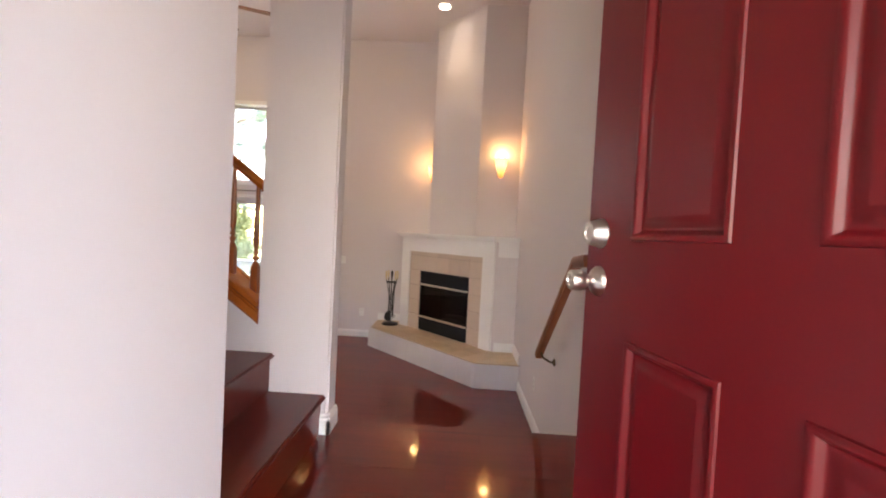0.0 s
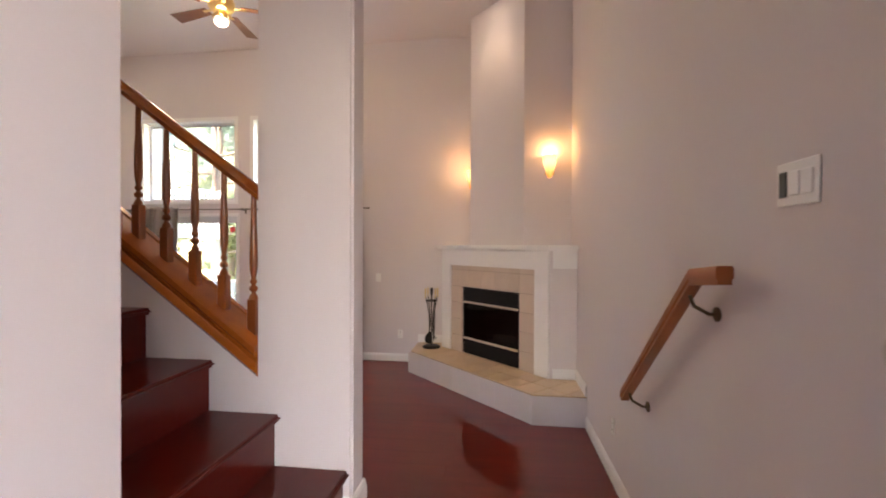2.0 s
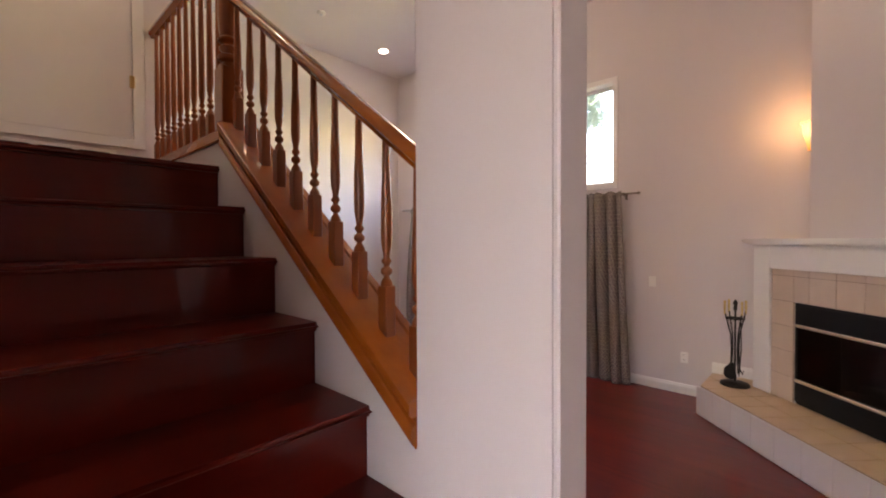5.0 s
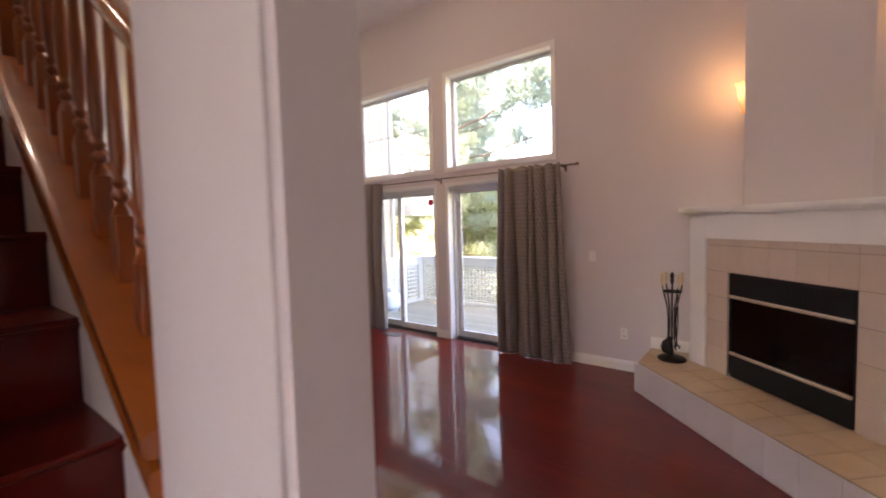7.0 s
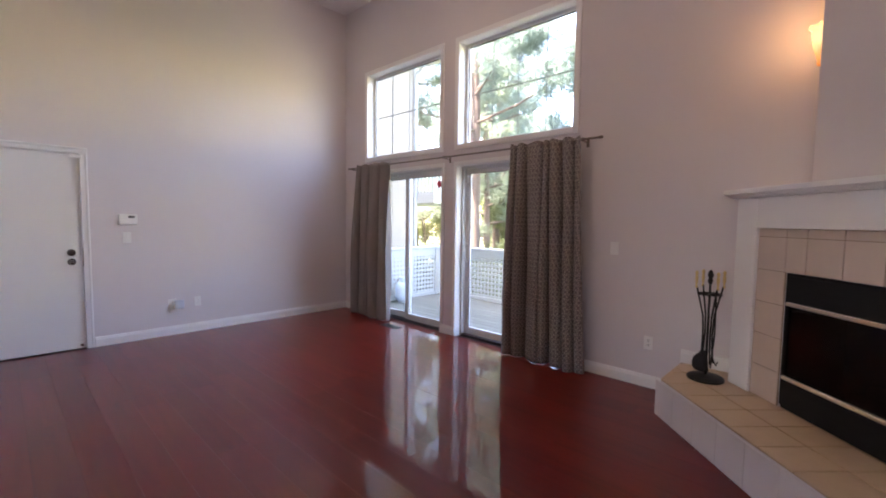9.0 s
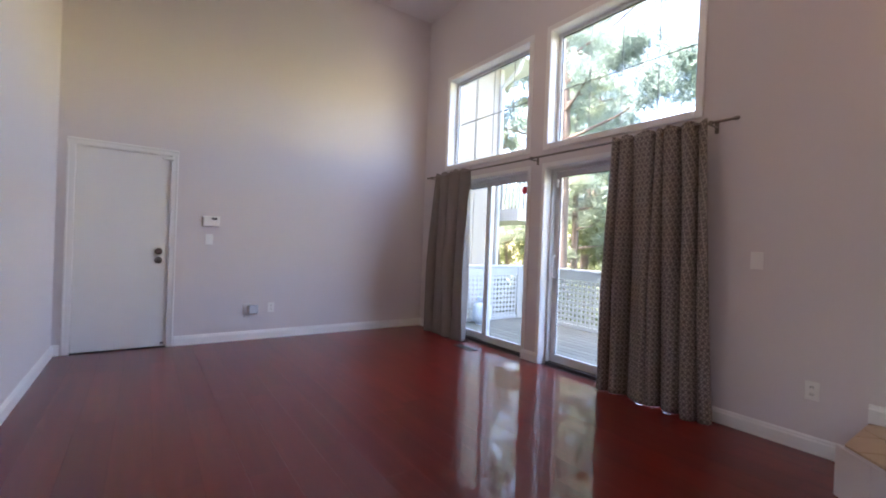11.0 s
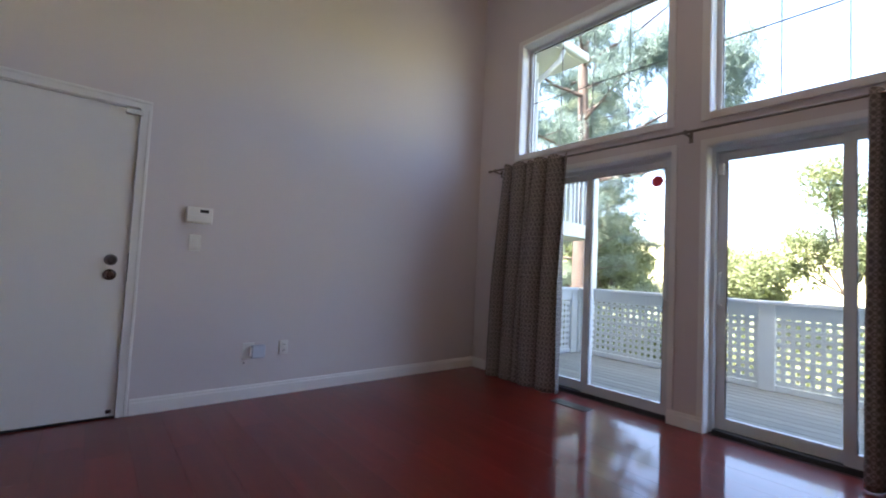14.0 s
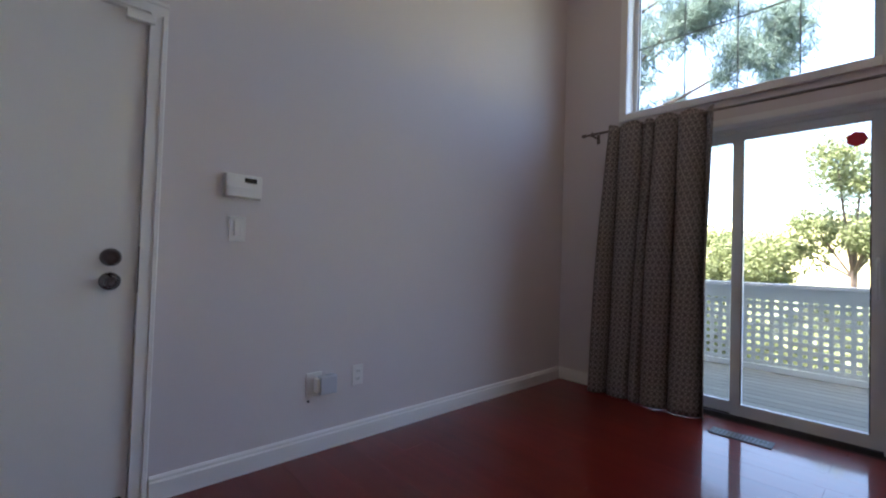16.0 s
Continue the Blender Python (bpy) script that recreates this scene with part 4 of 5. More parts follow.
def slider(name, x0, x1, split, sticker=False):
    """A two-leaf sliding glass door; split is where the leaves overlap."""
    d = thing(name, "white-framed sliding glass door to the deck", "sliding door", kind="structure")
    y0, y1 = YW + 0.09, YW + 0.19
    part("frame", wall_boxes((x0, x0 + 0.03, y0, y1, 0.0, DZ), (x1 - 0.03, x1, y0, y1, 0.0, DZ), (x0 + 0.03, x1 - 0.03, y0, y1, DZ - 0.035, DZ)), M_VINYL, d, "white vinyl frame")
    part("track", boxed(x0 + 0.03, x1 - 0.03, y0 - 0.01, y1, -0.012, 0.02), M_GASKET, d, "dark floor track")
    part("reveal", wall_boxes((x0, x0 + 0.004, YW, y0, 0, DZ), (x1 - 0.004, x1, YW, y0, 0, DZ), (x0 + 0.004, x1 - 0.004, YW, y0, DZ - 0.004, DZ)), M_TRIM, d, "white reveal")
    for a, b, ya in ((x0 + 0.03, split + 0.03, y0 + 0.055), (split - 0.03, x1 - 0.03, y0 + 0.015)):
        s = 0.058
        yb = ya + 0.034
        leaf = part("leaf", wall_boxes((a, a + s, ya, yb, 0.02, DZ - 0.037), (b - s, b, ya, yb, 0.02, DZ - 0.037), (a + s, b - s, ya, yb, 0.02, 0.10), (a + s, b - s, ya, yb, DZ - 0.09, DZ - 0.037)), M_VINYL, d, "white sliding leaf")
        p = part("pane", boxed(a + s, b - s, ya + 0.014, ya + 0.02, 0.10, DZ - 0.09), M_GLASS, leaf, "clear glass pane")
        p.visible_shadow = False
        g = 0.007
        part("gasket", wall_boxes((a + s, a + s + g, ya + 0.006, ya + 0.013, 0.10, DZ - 0.09), (b - s - g, b - s, ya + 0.006, ya + 0.013, 0.10, DZ - 0.09), (a + s + g, b - s - g, ya + 0.006, ya + 0.013, DZ - 0.09 - g, DZ - 0.09)), M_GASKET, leaf, "dark rubber gasket")
    part("casing", wall_boxes((x0 - 0.04, x0, YW - 0.012, YW, 0.107, DZ + 0.045), (x1, x1 + 0.04, YW - 0.012, YW, 0.107, DZ + 0.045), (x0, x1, YW - 0.012, YW, DZ, DZ + 0.045)), M_TRIM, d, "white casing")
    return d


s1 = slider("door_3", *DOORS[0], -3.855)
s2 = slider("door_4", *DOORS[1], -2.10)
for d, x, y in ((s1, -3.15, YW + 0.105), (s2, -2.79, YW + 0.145)):
    bm = tube(bmesh.new(), [(x, y, 0.90), (x, y - 0.045, 0.92), (x, y - 0.05, 1.0), (x, y - 0.045, 1.12), (x, y, 1.14)], 0.009, 10)
    box(bm, x - 0.018, x + 0.018, y - 0.006, y, 0.87, 1.17, bevel=0.003)
    part("handle", bm, M_VINYL, d, "white pull handle", smooth=True)
part("latch", boxed(-2.81, -2.775, YW + 0.115, YW + 0.145, 1.86, 1.95, bevel=0.004), M_TRIM, s2, "white door contact")
st = thing("glass_sticker", "round dark red sticker on the sliding door glass", "sticker", pose(-3.245, YW + 0.117, 1.872, 90, 0, 0))
bm = bmesh.new()
n_ = 14
vs = [bm.verts.new(((0.048 + 0.003 * math.cos(i * math.pi)) * math.cos(2 * math.pi * i / n_), (0.046 + 0.003 * math.cos(i * math.pi)) * math.sin(2 * math.pi * i / n_), 0)) for i in range(n_)]
f_ = bm.faces.new(vs)
part("disc", bm, M_STICK, st)


# ---- curtains ----
def curtain(name, xa, xb, ya, yb, ztop, folds, seed, label):
    """A gathered curtain: deep soft folds from the rod, spreading to the hem. (xa, xb) at the rod, (ya, yb) at the hem."""
    rnd = random.Random(seed)
    th = thing(name, label, "curtain", group="curtains")
    nu, nv = folds * 14, 44
    ph = [rnd.uniform(-0.5, 0.5) for _ in range(folds + 2)]
    am = [rnd.uniform(0.35, 1.3) for _ in range(folds + 2)]
    bm = bmesh.new()
    uvl = bm.loops.layers.uv.new("UVMap")
    grid = []
    for j in range(nv + 1):
        v = j / nv
        z = ztop - v * (ztop - 0.006)
        row = []
        arc = 0.0
        prev = None
        for i in range(nu + 1):
            u = i / nu
            k = folds * (u + (0.045 * math.sin(7.9 * u + seed) + 0.028 * math.sin(17.3 * u + 2 * seed)) * math.sin(math.pi * u))
            i0 = min(int(k), folds)
            fr = k - i0
            a_ = am[i0] * (1 - fr) + am[i0 + 1] * fr
            p_ = ph[i0] * (1 - fr) + ph[i0 + 1] * fr
            depth = (0.024 + 0.05 * min(1, v * 1.8)) * a_
            th_ = 2 * math.pi * k + 2.2 * p_ * (0.5 + 1.2 * v)
            w = 1 - 2 * abs(math.cos(th_ / 2)) ** 0.85
            x = (xa + (xb - xa) * u) * (1 - v) + (ya + (yb - ya) * u) * v
            x += 0.15 * abs(xb - xa) / folds * math.sin(th_) * min(1, 0.4 + v) * a_ + 0.02 * (1 - abs(2 * u - 1)) * math.sin(3 * v + seed) * 0.4
            y = min(YW - 0.02, YW - 0.108 + depth * w + 0.012 * math.sin(2.3 * k + 4 * v + seed))
            zz = z + (0.010 * math.sin(6.28 * k + 1.3) if j == 0 else 0) + (0.003 * math.sin(1.7 * k + seed) if j == nv else 0)
            co = Vector((x, y, zz))
            if prev is not None:
                arc += math.hypot(x - prev.x, y - prev.y)
            prev = co
            row.append((bm.verts.new(co), arc, z))
        grid.append(row)
    for j in range(nv):
        for i in range(nu):
            q = (grid[j][i], grid[j][i + 1], grid[j + 1][i + 1], grid[j + 1][i])
            f = bm.faces.new([c[0] for c in q])
            for lp, c in zip(f.loops, q):
                lp[uvl].uv = (c[1], c[2])
    ob = part("cloth", bm, M_CURTAIN, th, smooth=True)
    sol = ob.modifiers.new("thickness", "SOLIDIFY")
    sol.thickness = 0.003
    return th


RZ, RY = 2.162, YW - 0.105
c1 = curtain("curtain", -4.70, -3.945, -4.80, -3.95, RZ + 0.028, 5, 3, "grey trellis-patterned curtain gathered beside the sliding door")
c2 = curtain("curtain", -1.995, -1.235, -2.0, -1.13, RZ + 0.028, 6, 8, "grey-brown trellis-patterned curtain hanging over the sliding door edge")
rod = thing("curtain_rod", "thin pewter curtain rod on three brackets", "curtain rod")
part("rod", tube(bmesh.new(), [(-4.93, RY, RZ), (-3.0, RY, RZ - 0.003), (-1.06, RY, RZ)], 0.010, 10), M_ROD, rod, smooth=True)
for x in (-4.86, -2.955, -1.215):
    bm = tube(bmesh.new(), [(x, RY, RZ - 0.014), (x, RY + 0.03, RZ - 0.016), (x, YW, RZ - 0.016)], 0.007, 8)
    box(bm, x - 0.014, x + 0.014, YW - 0.006, YW, RZ - 0.06, RZ + 0.02, bevel=0.002)
    box(bm, x - 0.012, x + 0.012, RY - 0.014, RY + 0.014, RZ - 0.02, RZ + 0.014, bevel=0.003)
    part("bracket", bm, M_ROD, rod, "pewter rod bracket", smooth=True)
for x in (-4.94, -1.05):
    part("finial", lathe(bmesh.new(), [(0.012, -0.018), (0.014, -0.008), (0.014, 0.010), (0.010, 0.018)], 14, pose(x, RY, RZ, 0, 90, 0)), M_ROD, rod, smooth=True)


# ---- wall plates and small fittings ----
def plate(name, label, cat, m, w, h, extras, kind_mat=None):
    """A wall plate: local x across, z up, local -y out of the wall."""
    t = thing(name, label, cat, m)
    part("plate", boxed(-w / 2, w / 2, -0.006, 0.0, -h / 2, h / 2, bevel=0.0025), kind_mat or M_PLASTIC, t)
    for nm, x0, x1, z0, z1, dep, mat, lb in extras:
        part(nm, boxed(x0, x1, -dep, -0.006, z0, z1, bevel=0.0015), mat, t, lb)
    return t


WEST = lambda y, z: pose(XL, y, z, 0, 0, 90)
NORTH = lambda x, z: pose(x, YW, z, 0, 0, 0)
EAST = lambda y, z: pose(XR, y, z, 0, 0, -90)
rock = [("rocker", -0.017, 0.017, -0.033, 0.033, 0.010, M_PLASTIC, "rocker switch")]
# Slots are dark blocks on the face, painting the shade of the holes.
socket = [("socket", -0.017, 0.017, 0.006, 0.038, 0.008, M_PLASTIC, "upper socket"), ("socket", -0.017, 0.017, -0.038, -0.006, 0.008, M_PLASTIC, "lower socket"),
          ("slot", -0.009, -0.004, 0.014, 0.032, 0.0085, M_DARKPL_GAP, "dark slot"), ("slot", 0.004, 0.009, 0.014, 0.032, 0.0085, M_DARKPL_GAP, "dark slot"),
          ("slot", -0.009, -0.004, -0.030, -0.012, 0.0085, M_DARKPL_GAP, "dark slot"), ("slot", 0.004, 0.009, -0.030, -0.012, 0.0085, M_DARKPL_GAP, "dark slot")]
plate("light_switch", "white rocker light switch below the thermostat", "light switch", WEST(3.258, 1.168), 0.075, 0.118, rock)
plate("outlet", "white double wall outlet above the baseboard", "outlet", WEST(3.945, 0.372), 0.072, 0.116, socket)
plate("light_switch", "white rocker light switch beside the curtain", "light switch", NORTH(-0.93, 1.18), 0.075, 0.118, rock)
plate("outlet", "white double wall outlet near the hearth", "outlet", NORTH(-0.61, 0.385), 0.072, 0.116, socket)
plate("outlet", "white double wall outlet low on the handrail wall", "outlet", EAST(3.27, 0.38), 0.072, 0.116, socket)
plate("switch_panel", "white wall plate with dark keypad and two rocker switches", "light switch", EAST(1.47, 1.805), 0.165, 0.122,
      [("keypad", -0.066, -0.036, -0.036, 0.036, 0.011, M_DARKPL_GAP, "dark keypad"), ("rocker", -0.02, 0.014, -0.033, 0.033, 0.011, M_PLASTIC, "rocker switch"), ("rocker", 0.03, 0.064, -0.033, 0.033, 0.011, M_PLASTIC, "rocker switch")])
plate("light_switch", "white rocker light switch beside the front door", "light switch", EAST(1.13, 1.79), 0.075, 0.118, rock)
th = plate("thermostat", "white wall thermostat with a dark display", "thermostat", WEST(3.272, 1.37), 0.175, 0.118, [], M_PLASTIC)
part("body", boxed(-0.084, 0.084, -0.034, -0.006, -0.056, 0.056, bevel=0.008, seg=2), M_PLASTIC, th, "white plastic housing")
part("display", boxed(0.0, 0.056, -0.0355, -0.033, 0.018, 0.040, bevel=0.001), M_DARKPL_GAP, th, "dark display")
part("door_flap", boxed(-0.078, 0.078, -0.036, -0.033, -0.05, -0.004, bevel=0.002), M_PLASTIC, th, "hinged cover")
dv = plate("plug_in_device", "grey plug-in box on a white wall outlet", "plug-in device", WEST(3.675, 0.366), 0.09, 0.125, [], M_PLASTIC)
part("body", boxed(0.015, 0.115, -0.055, -0.010, -0.055, 0.045, bevel=0.008, seg=2), M_GREYPL, dv, "pale grey plastic box")
part("stem", boxed(0.0, 0.02, -0.045, -0.006, -0.04, 0.03, bevel=0.003), M_PLASTIC, dv, "white plug")
cs = thing("cable_stub", "tiny dark cable end below the outlet", "cable", WEST(3.648, 0.277))
part("stub", lathe(bmesh.new(), [(0.006, 0.0), (0.006, 0.008), (0.003, 0.01)], 10, pose(0, 0, 0, 90, 0, 0)), M_DARKPL_GAP, cs)

reg = thing("floor_register", "dark bronze slotted floor vent register", "floor vent", pose(-3.735, 5.815, 0.0))
part("frame", boxed(-0.165, 0.165, -0.065, 0.065, 0.0, 0.006, bevel=0.003), M_BRONZE, reg, "bronze frame")
# Register openings are dark blocks; their inner shade is only coloured in.
for r in range(2):
    for i in range(14):
        part("slot", boxed(-0.145 + 0.021 * i, -0.135 + 0.021 * i, -0.048 + 0.05 * r, -0.004 + 0.05 * r, 0.0055, 0.0068), M_DARKPL_GAP, reg, "dark slot")


# ---- outdoors ----
ground = structure("ground", boxed(-400, 400, yo + 0.5, 900, -1.7, -1.5), M_GRASS, "sunlit lawn with rough grass", "lawn")
# Unseen ground, made dark so less light bounces in at the front door.
structure("ground_front", boxed(-400, 400, -900, YD - 2.6, -0.1, 0.1), M_FORECOURT, "unseen forecourt, toned dark to cut bounced light", "pavement")
# Unseen wall, added to block daylight that would strike the red door.
structure("wall_porch", wall_boxes((-0.25, -0.1, YD - 3.4, YD - 0.18, 0.1, HC)), M_SIDING, "unseen side wall added to keep light off the door", "wall")
# Unseen slab, added low over the entrance to cut sky light coming in.
structure("ceiling_porch", boxed(-0.1, 3.2, YD - 4.6, YD - 0.18, 3.02, 3.12), M_CEIL, "unseen slab added to cut sky light at the door", "ceiling")
structure("porch", boxed(-1.6, 3.2, YD - 2.6, YD - 0.18, 0.1, ZF - 0.012), M_CONC, "grey concrete porch slab", "porch")
# Out of view; overhangs stretched to keep sun off doorway, deck and side fence.
structure("roof", boxed(XL - 1.3, XR + 0.7, YD - 4.6, yo + 0.55, HC + 0.22, HC + 0.36), M_ROOF, "unseen roof slab with overhangs stretched to block sun", "roof")
structure("wall_outer", wall_boxes((XL - 0.2, XC - 0.16, YD - 0.18, YN - 0.16, -0.1, HC), (XR + 0.16, XR + 0.3, YD - 0.2, yo, -1.5, HC + 0.2)), M_SIDING, "beige outer wall", "wall")

deck = thing("deck", "weathered grey wooden deck outside the sliding doors", "deck", kind="structure")
dm_ = boxed(-0.5, 0.5, -0.069, 0.069, -0.03, 0.0, bevel=0.004)
deck_mesh = bpy.data.meshes.new("board")
dm_.to_mesh(deck_mesh)
dm_.free()
deck_mesh.materials.append(M_DECK)
y = yo + 0.075
while y < 8.62:
    L = 7.4
    share("board", deck_mesh, deck, Matrix.LocRotScale((-5.45 + L / 2, y, -0.075), None, (L, 1, 1)))
    y += 0.146
part("joist_frame", wall_boxes((-5.4, 1.9, yo + 0.01, 8.55, -0.35, -0.11)), M_DECK, deck, "grey deck framing")


def fence(name, a, b, bays, label):
    """A lattice guard rail from a to b: posts, top board, rails and a lattice of crossing slats in every bay."""
    f = thing(name, label, "fence")
    a, b = Vector(a), Vector(b)
    L = (b - a).length
    d = (b - a).normalized()
    m = Matrix(((d.x, -d.y, 0, a.x), (d.y, d.x, 0, a.y), (0, 0, 1, a.z), (0, 0, 0, 1)))
    f.matrix_world = m
    part("top_rail", boxed(-0.05, L + 0.05, -0.075, 0.075, 0.935, 0.975, bevel=0.004), M_LATT, f, "white flat top rail")
    part("fascia", boxed(0.0, L, -0.03, -0.012, 0.79, 0.935), M_LATT, f, "white fascia board")
    part("bottom_rail", boxed(0.0, L, -0.03, 0.012, 0.005, 0.065), M_LATT, f, "white bottom rail")
    for x in bays:
        part("post", boxed(x - 0.075, x + 0.075, -0.045, 0.045, 0, 0.935, bevel=0.004), M_LATT, f, "white post")
    p = 0.082
    hs = [0.075 + p * i for i in range(9)]
    for h in hs:
        part("slat", boxed(0.0, L, -0.010, -0.003, h, h + 0.040), M_LATT, f)
    x = 0.06
    while x < L:
        part("slat", boxed(x, x + 0.040, -0.003, 0.004, 0.06, 0.80), M_LATT, f)
        x += p
    return f


fence("deck_fence", (-5.42, 8.5, -0.075), (1.9, 8.5, -0.075), (0.0, 2.4, 4.8, 7.2), "white lattice fence at the deck edge")
fence("deck_fence", (-5.42, yo + 0.05, -0.075), (-5.42, 8.47, -0.075), (0.05, 2.05), "white lattice fence at the deck side")

tank = thing("propane_tank", "pale blue-white propane tank standing on the deck", "gas tank", Matrix.Translation((-5.18, 7.3, -0.075)))
part("cylinder", lathe(bmesh.new(), [(0.10, 0.0), (0.10, 0.03), (0.13, 0.05), (0.15, 0.09), (0.155, 0.13), (0.155, 0.27), (0.145, 0.32), (0.11, 0.36), (0.04, 0.375)], 24), M_TANK, tank, smooth=True)
part("collar", lathe(bmesh.new(), [(0.085, 0.36), (0.088, 0.45), (0.08, 0.455), (0.078, 0.36)], 20), M_TANK, tank, "raised collar", smooth=True)
part("valve", lathe(bmesh.new(), [(0.02, 0.37), (0.02, 0.41), (0.035, 0.415), (0.03, 0.44)], 14), M_BRASS, tank, "brass valve", smooth=True)

# neighbouring house with its balcony
nb = thing("neighbour_house", "beige neighbouring house with white eaves and balcony", "house")
part("wall", wall_boxes((-13.0, -6.75, 3.0, 9.0, -1.6, 5.1)), M_SIDING, nb, "beige panelled siding wall")
for i in range(5):
    part("batten", boxed(-6.75, -6.735, 6.5 + 0.6 * i, 6.54 + 0.6 * i, -1.5, 5.1), M_SIDING, nb)
for i in range(9):
    part("siding_board", boxed(-12.9, -6.76, 9.0, 9.012, -1.4 + 0.7 * i, -0.72 + 0.7 * i), M_SIDING, nb)
part("corner_board", boxed(-6.84, -6.73, 8.92, 9.02, -1.6, 5.1), M_LATT, nb, "white corner board")
part("soffit", boxed(-13.4, -6.15, 2.5, 9.6, 5.1, 5.18), M_LATT, nb, "white soffit")
part("gutter", boxed(-6.2, -6.05, 2.5, 9.65, 5.12, 5.28, bevel=0.02), M_LATT, nb, "white gutter")
rf = bmesh.new()
prism(rf, [(-13.6, 2.4), (-6.1, 2.4), (-6.1, 9.7), (-13.6, 9.7)], 5.18, 5.24)
for v in rf.verts:
    if v.co.x < -10:
        v.co.z += 1.6
part("roof", rf, M_ROOF, nb, "dark shingle roof")
part("downspout", tube(bmesh.new(), [(-6.13, 8.95, 5.12), (-6.2, 8.95, 4.95), (-6.68, 8.95, 4.7), (-6.7, 8.95, 4.5), (-6.7, 8.95, -1.5)], 0.045, 8), M_LATT, nb, "white downspout", smooth=True)
bal_f = part("balcony", wall_boxes((-10.2, -6.15, 9.02, 10.3, 1.80, 2.05)), M_LATT, nb, "white balcony deck")
part("rail", boxed(-10.2, -6.15, 10.22, 10.30, 2.90, 2.96), M_LATT, bal_f)
part("rail", boxed(-6.23, -6.15, 9.02, 10.22, 2.90, 2.96), M_LATT, bal_f)
for i in range(30):
    part("picket", boxed(-10.15 + 0.135 * i, -10.11 + 0.135 * i, 10.24, 10.28, 2.05, 2.90), M_LATT, bal_f)
for i in range(9):
    part("picket", boxed(-6.21, -6.17, 9.08 + 0.135 * i, 9.12 + 0.135 * i, 2.05, 2.90), M_LATT, bal_f)
for x in (-6.22, -10.0):
    part("post", boxed(x - 0.08, x + 0.08, 10.13, 10.29, -1.6, 1.80), M_LATT, bal_f, "white balcony post")
    part("post", boxed(x - 0.06, x + 0.06, 10.20, 10.30, 2.05, 3.02), M_LATT, bal_f, "white railing post")


# trees and shrubs
def leaf_cloud(bm, c, r, count, size, rnd, needle=False):
    """Many small leaves or needle tufts spread unevenly round c."""
    for _ in range(count):
        d = Vector((rnd.gauss(0, 1), rnd.gauss(0, 1), rnd.gauss(0, 0.75)))
        d = d.normalized() * r * rnd.random() ** 0.45
        p = Vector(c) + d
        a = Vector((rnd.gauss(0, 1), rnd.gauss(0, 1), rnd.gauss(0, 1) + (0.5 if needle else 0))).normalized()
        b = a.orthogonal().normalized()
        s = size * rnd.uniform(0.6, 1.3)
        w = s * (0.032 if needle else 0.55)
        if needle:
            for k in range(5):
                q = (a + 0.7 * Vector((rnd.gauss(0, 1), rnd.gauss(0, 1), rnd.gauss(0, 1)))).normalized()
                o = q.orthogonal().normalized()
                vs = [bm.verts.new(p - o * w), bm.verts.new(p + o * w), bm.verts.new(p + q * s)]
                bm.faces.new(vs)
        else:
            vs = [bm.verts.new(p), bm.verts.new(p + a * s * 0.5 + b * w * 0.5), bm.verts.new(p + a * s), bm.verts.new(p + a * s * 0.5 - b * w * 0.5)]
            bm.faces.new(vs)


def raw_part(name, bm, mat, parent, label=""):
    me = bpy.data.meshes.new(name)
    bm.to_mesh(me)
    bm.free()
    me.materials.append(mat)
    ob = new(name, me)
    ob.parent = parent
    if label:
        tagged(ob, label)
    return ob


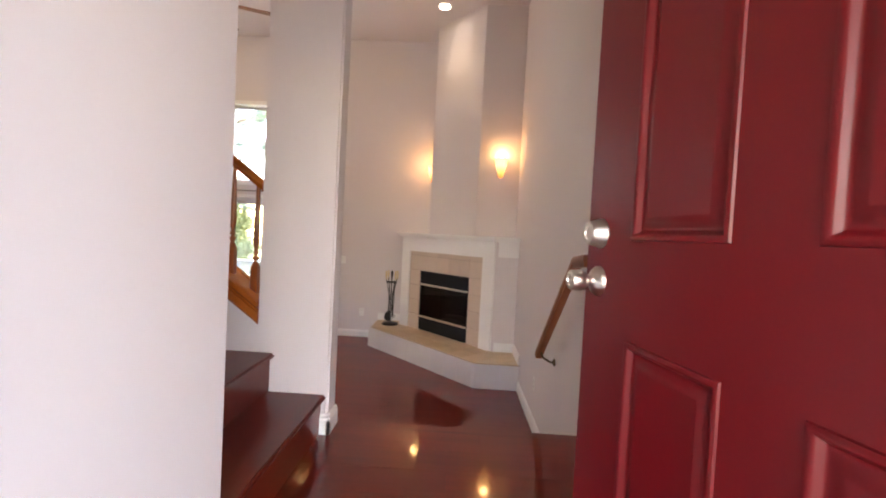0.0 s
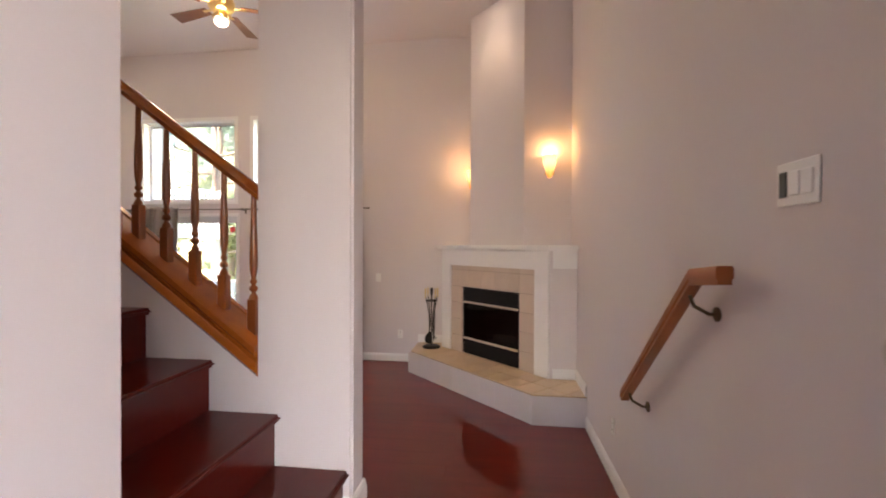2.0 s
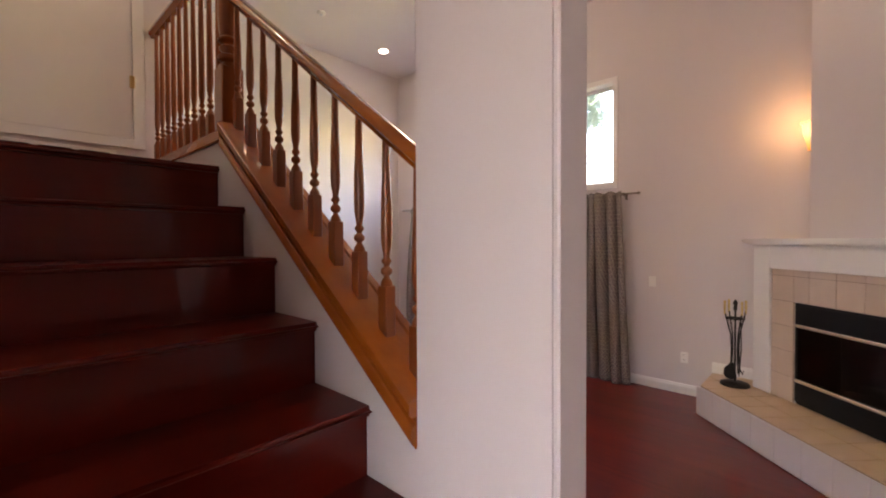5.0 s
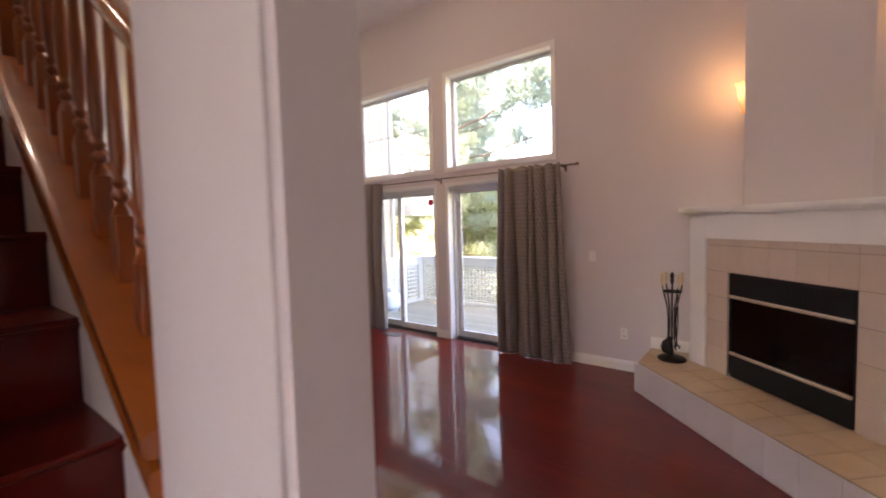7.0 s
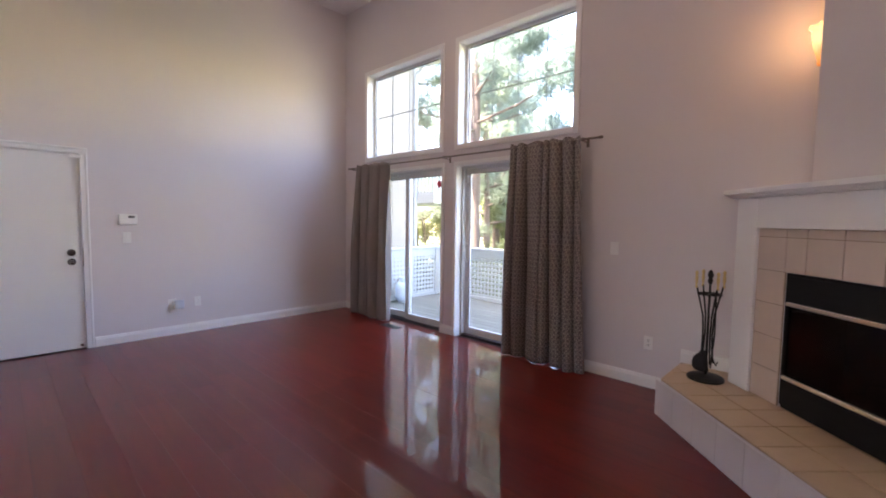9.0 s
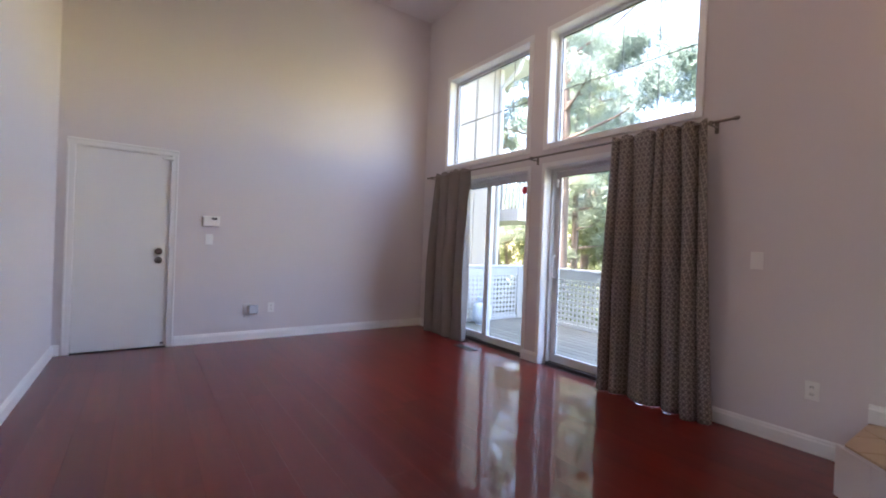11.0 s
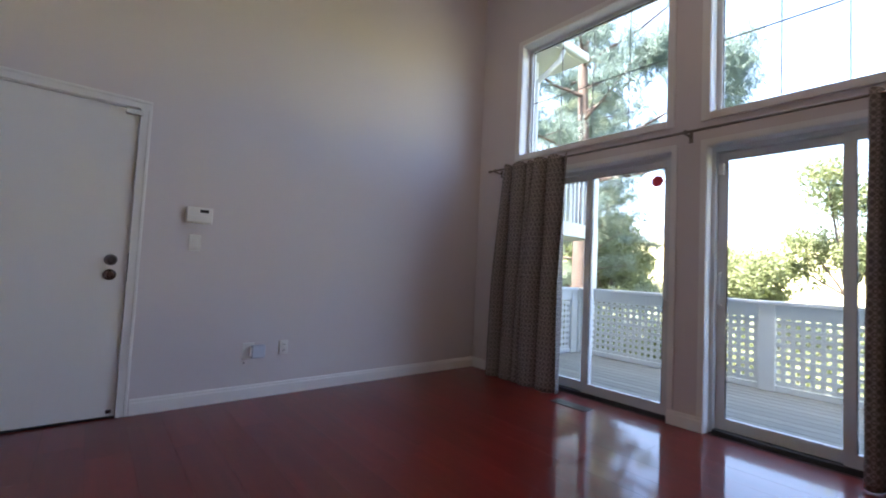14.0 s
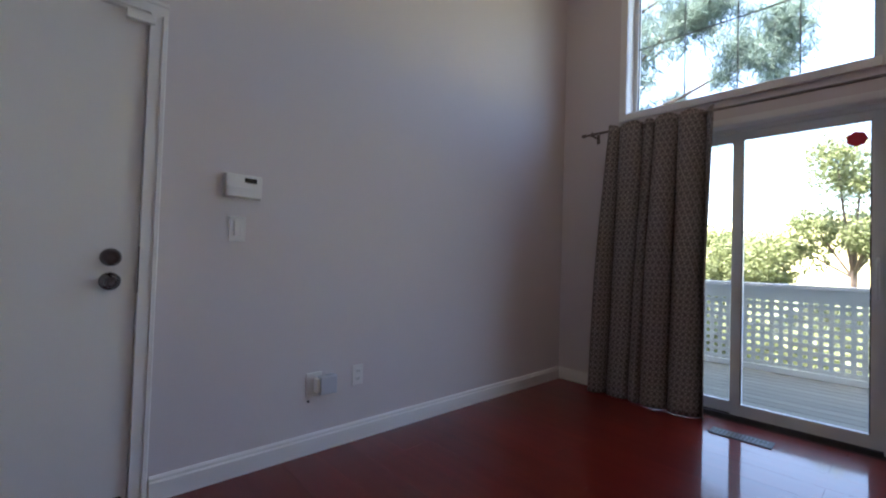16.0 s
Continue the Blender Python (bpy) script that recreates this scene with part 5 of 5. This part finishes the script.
def pine(x, y, z0, h, r, seed, low, spread, mat, label, limbs=()):
    rnd = random.Random(seed)
    t = thing("pine_tree", label, "tree", Matrix.Translation((x, y, z0)))
    lean = rnd.uniform(-0.25, 0.25)
    pts = [(lean * (k / 8) ** 1.5 + 0.05 * math.sin(k), 0.06 * math.cos(k * 1.7), h * k / 8) for k in range(9)]
    bm = tube(bmesh.new(), pts, r, 12, 0.25)
    cr = bmesh.new()
    n = 0
    zz = low
    while zz < h * 0.98:
        a = n * 2.4 + rnd.uniform(-0.4, 0.4)
        ln = spread * (1.0 - 0.75 * (zz - low) / (h - low)) * rnd.uniform(0.6, 1.1)
        tip = Vector((math.cos(a) * ln, math.sin(a) * ln, zz + rnd.uniform(-0.1, 0.5) * ln * 0.5))
        mid = Vector((math.cos(a) * ln * 0.5, math.sin(a) * ln * 0.5, zz - 0.05 * ln + 0.1))
        tube(bm, [(0, 0, zz - 0.1), mid, tip], 0.055, 6, 0.3)
        for k in range(4):
            f = 0.45 + 0.2 * k
            p = mid.lerp(tip, (f - 0.45) / 0.6)
            q = p + Vector((rnd.gauss(0, 0.25), rnd.gauss(0, 0.25), rnd.uniform(0, 0.3))) * ln * 0.4
            tube(bm, [p, q], 0.018, 5, 0.5)
            leaf_cloud(cr, q, 0.34 + 0.14 * rnd.random(), 64, 0.30, rnd, True)
        n += 1
        zz += rnd.uniform(0.22, 0.42)
    for lx, ly, lz, lr in limbs:
        tip = Vector((lx - x, ly - y, lz - z0))
        foot = Vector((0, 0, tip.z - 0.9))
        tube(bm, [foot, foot.lerp(tip, 0.5) - Vector((0, 0, 0.15)), tip], 0.05, 6, 0.3)
        for _ in range(int(26 * lr)):
            q = tip + Vector((rnd.gauss(0, 0.5), rnd.gauss(0, 0.5), rnd.gauss(0, 0.42))) * lr
            tube(bm, [tip + (q - tip) * 0.2, q], 0.012, 5, 0.5)
            leaf_cloud(cr, q, 0.26 + 0.1 * rnd.random(), 60, 0.28, rnd, True)
    part("trunk", bm, M_BARK, t, "reddish brown scaly trunk with bare limbs", smooth=True)
    raw_part("crown", cr, mat, t, "open crown of needle tufts")


pine(-8.05, 12.7, -1.5, 13.0, 0.24, 11, 5.2, 3.0, M_NEEDLE2, "tall pine tree with a reddish trunk behind the deck",
     ((-4.75, 12.6, 5.35, 0.85), (-5.9, 12.5, 6.4, 0.7), (-5.1, 12.6, 7.8, 0.5)))
pine(-11.5, 18.5, -1.5, 13.0, 0.2, 23, 4.0, 3.2, M_NEEDLE2, "bluish pine tree standing on the lawn")
pine(-14.5, 16.0, -1.5, 14.0, 0.25, 41, 3.0, 3.2, M_NEEDLE, "dense pine tree beyond the neighbouring house")


def broadleaf(name, x, y, z0, h, w, seed, count, label, cat, leaf=0.16):
    rnd = random.Random(seed)
    t = thing(name, label, cat, Matrix.Translation((x, y, z0)))
    bm = tube(bmesh.new(), [(0, 0, 0), (0.05, 0.03, h * 0.35), (0.0, 0.1, h * 0.6)], 0.05 * h / 3, 8, 0.5)
    cr = bmesh.new()
    for k in range(9):
        a = 2 * math.pi * k / 9 + rnd.uniform(-0.3, 0.3)
        p = Vector((math.cos(a) * w * rnd.uniform(0.2, 0.7), math.sin(a) * w * rnd.uniform(0.2, 0.7), h * rnd.uniform(0.35, 0.9)))
        tube(bm, [(0, 0.05, h * 0.3), p * 0.6 + Vector((0, 0, h * 0.12)), p], 0.022 * h / 3, 6, 0.4)
        leaf_cloud(cr, p, w * rnd.uniform(0.28, 0.5), count // 9, leaf, rnd)
    part("trunk", bm, M_BARK, t, "thin branching trunk", smooth=True)
    raw_part("crown", cr, M_LEAF, t, "loose crown of light green leaves")


def hillside():
    """A long low hill far beyond the garden, with an uneven crest."""
    bm = bmesh.new()
    nx, ny = 60, 10
    rows = []
    for j in range(ny + 1):
        v = j / ny
        row = []
        for i in range(nx + 1):
            x = -230 + 380 * i / nx
            crest = 15 + 3.5 * math.sin(0.021 * x + 0.6) + 1.6 * math.sin(0.083 * x) + 0.7 * math.sin(0.31 * x)
            row.append(bm.verts.new((x, 70 + 70 * v, -1.55 + crest * math.sin(v * math.pi / 2) ** 1.2)))
        rows.append(row)
    for a, b in zip(rows, rows[1:]):
        for i in range(nx):
            bm.faces.new((a[i], a[i + 1], b[i + 1], b[i]))
    structure("hillside", bm, M_HILL, "pale dry grassy hillside in the distance", "hill", smooth=True)


hillside()
pine(-13.2, 21.5, -1.5, 12.0, 0.22, 53, 1.6, 3.6, M_NEEDLE, "dense pine tree beyond the neighbouring house")
pine(-10.2, 16.2, -1.5, 9.5, 0.16, 67, 1.8, 2.2, M_NEEDLE, "young green pine tree behind the deck")
rs = random.Random(5)
for k, (x, y, h, w) in enumerate(((-10.6, 19, 4.2, 2.0), (-7.6, 25, 4.2, 2.0), (-4.3, 25, 7.8, 2.7), (-1.0, 24, 4.0, 2.2), (-14, 24, 5.6, 2.8), (-16.8, 27, 6.6, 3.0), (-22.5, 26, 6.4, 3.0), (2.0, 25, 4.4, 2.4), (-19, 21, 5.0, 2.6), (-9.3, 28, 5.0, 2.8))):
    broadleaf("tree", x, y, -1.5, h, w, 60 + k, 11000, "sunlit light green garden tree beyond the deck", "tree")
for k in range(16):
    x = -20 + 1.55 * k + rs.uniform(-0.4, 0.4)
    y = 15.5 + rs.uniform(-1.2, 2.2) + 0.1 * k
    broadleaf("shrub", x, y, -1.5, rs.uniform(1.6, 2.3), rs.uniform(0.9, 1.3), 90 + k, 1100, "low green garden shrub on the lawn", "shrub", 0.11)

for k in range(12):
    broadleaf("shrub", -12.5 + 1.2 * k + rs.uniform(-0.3, 0.3), 10.6 + rs.uniform(0.0, 1.4), -1.5, rs.uniform(1.7, 2.15), rs.uniform(0.9, 1.2), 130 + k, 1300, "low green garden shrub just behind the deck fence", "shrub", 0.12)

# ---- floor planks ----
def plank_mesh(mat):
    bm = boxed(-0.5, 0.5, -0.5, 0.5, -0.012, 0.0)
    me = bpy.data.meshes.new("plank")
    bm.to_mesh(me)
    bm.free()
    me.materials.append(mat)
    return me


def lay(parent, x0, x1, y0, y1, z, seed, width=0.192, length=1.215):
    """Planks along x in broken bond, each with a hair joint."""
    rnd = random.Random(seed)
    me = plank_mesh(M_CHERRY)
    y = y0
    while y < y1 - 0.01:
        w = min(width, y1 - y)
        x = x0 - rnd.uniform(0.1, 0.9) * length
        while x < x1 - 0.01:
            a, b = max(x, x0), min(x + length, x1)
            if b - a > 0.02:
                share("plank", me, parent, Matrix.LocRotScale(((a + b) / 2, y + w / 2, z + rnd.uniform(-0.0001, 0.0)), Euler((rnd.uniform(-0.0003, 0.0003), rnd.uniform(-0.0001, 0.0001), 0)), (b - a - 0.0007, w - 0.0007, 1)))
            x += length
        y += width


lay(foyer_floor, XC - 0.05, XR, YD, 1.94, ZF, 4)
lay(floor, XL, XR, YS1, YW, 0.0, 7)
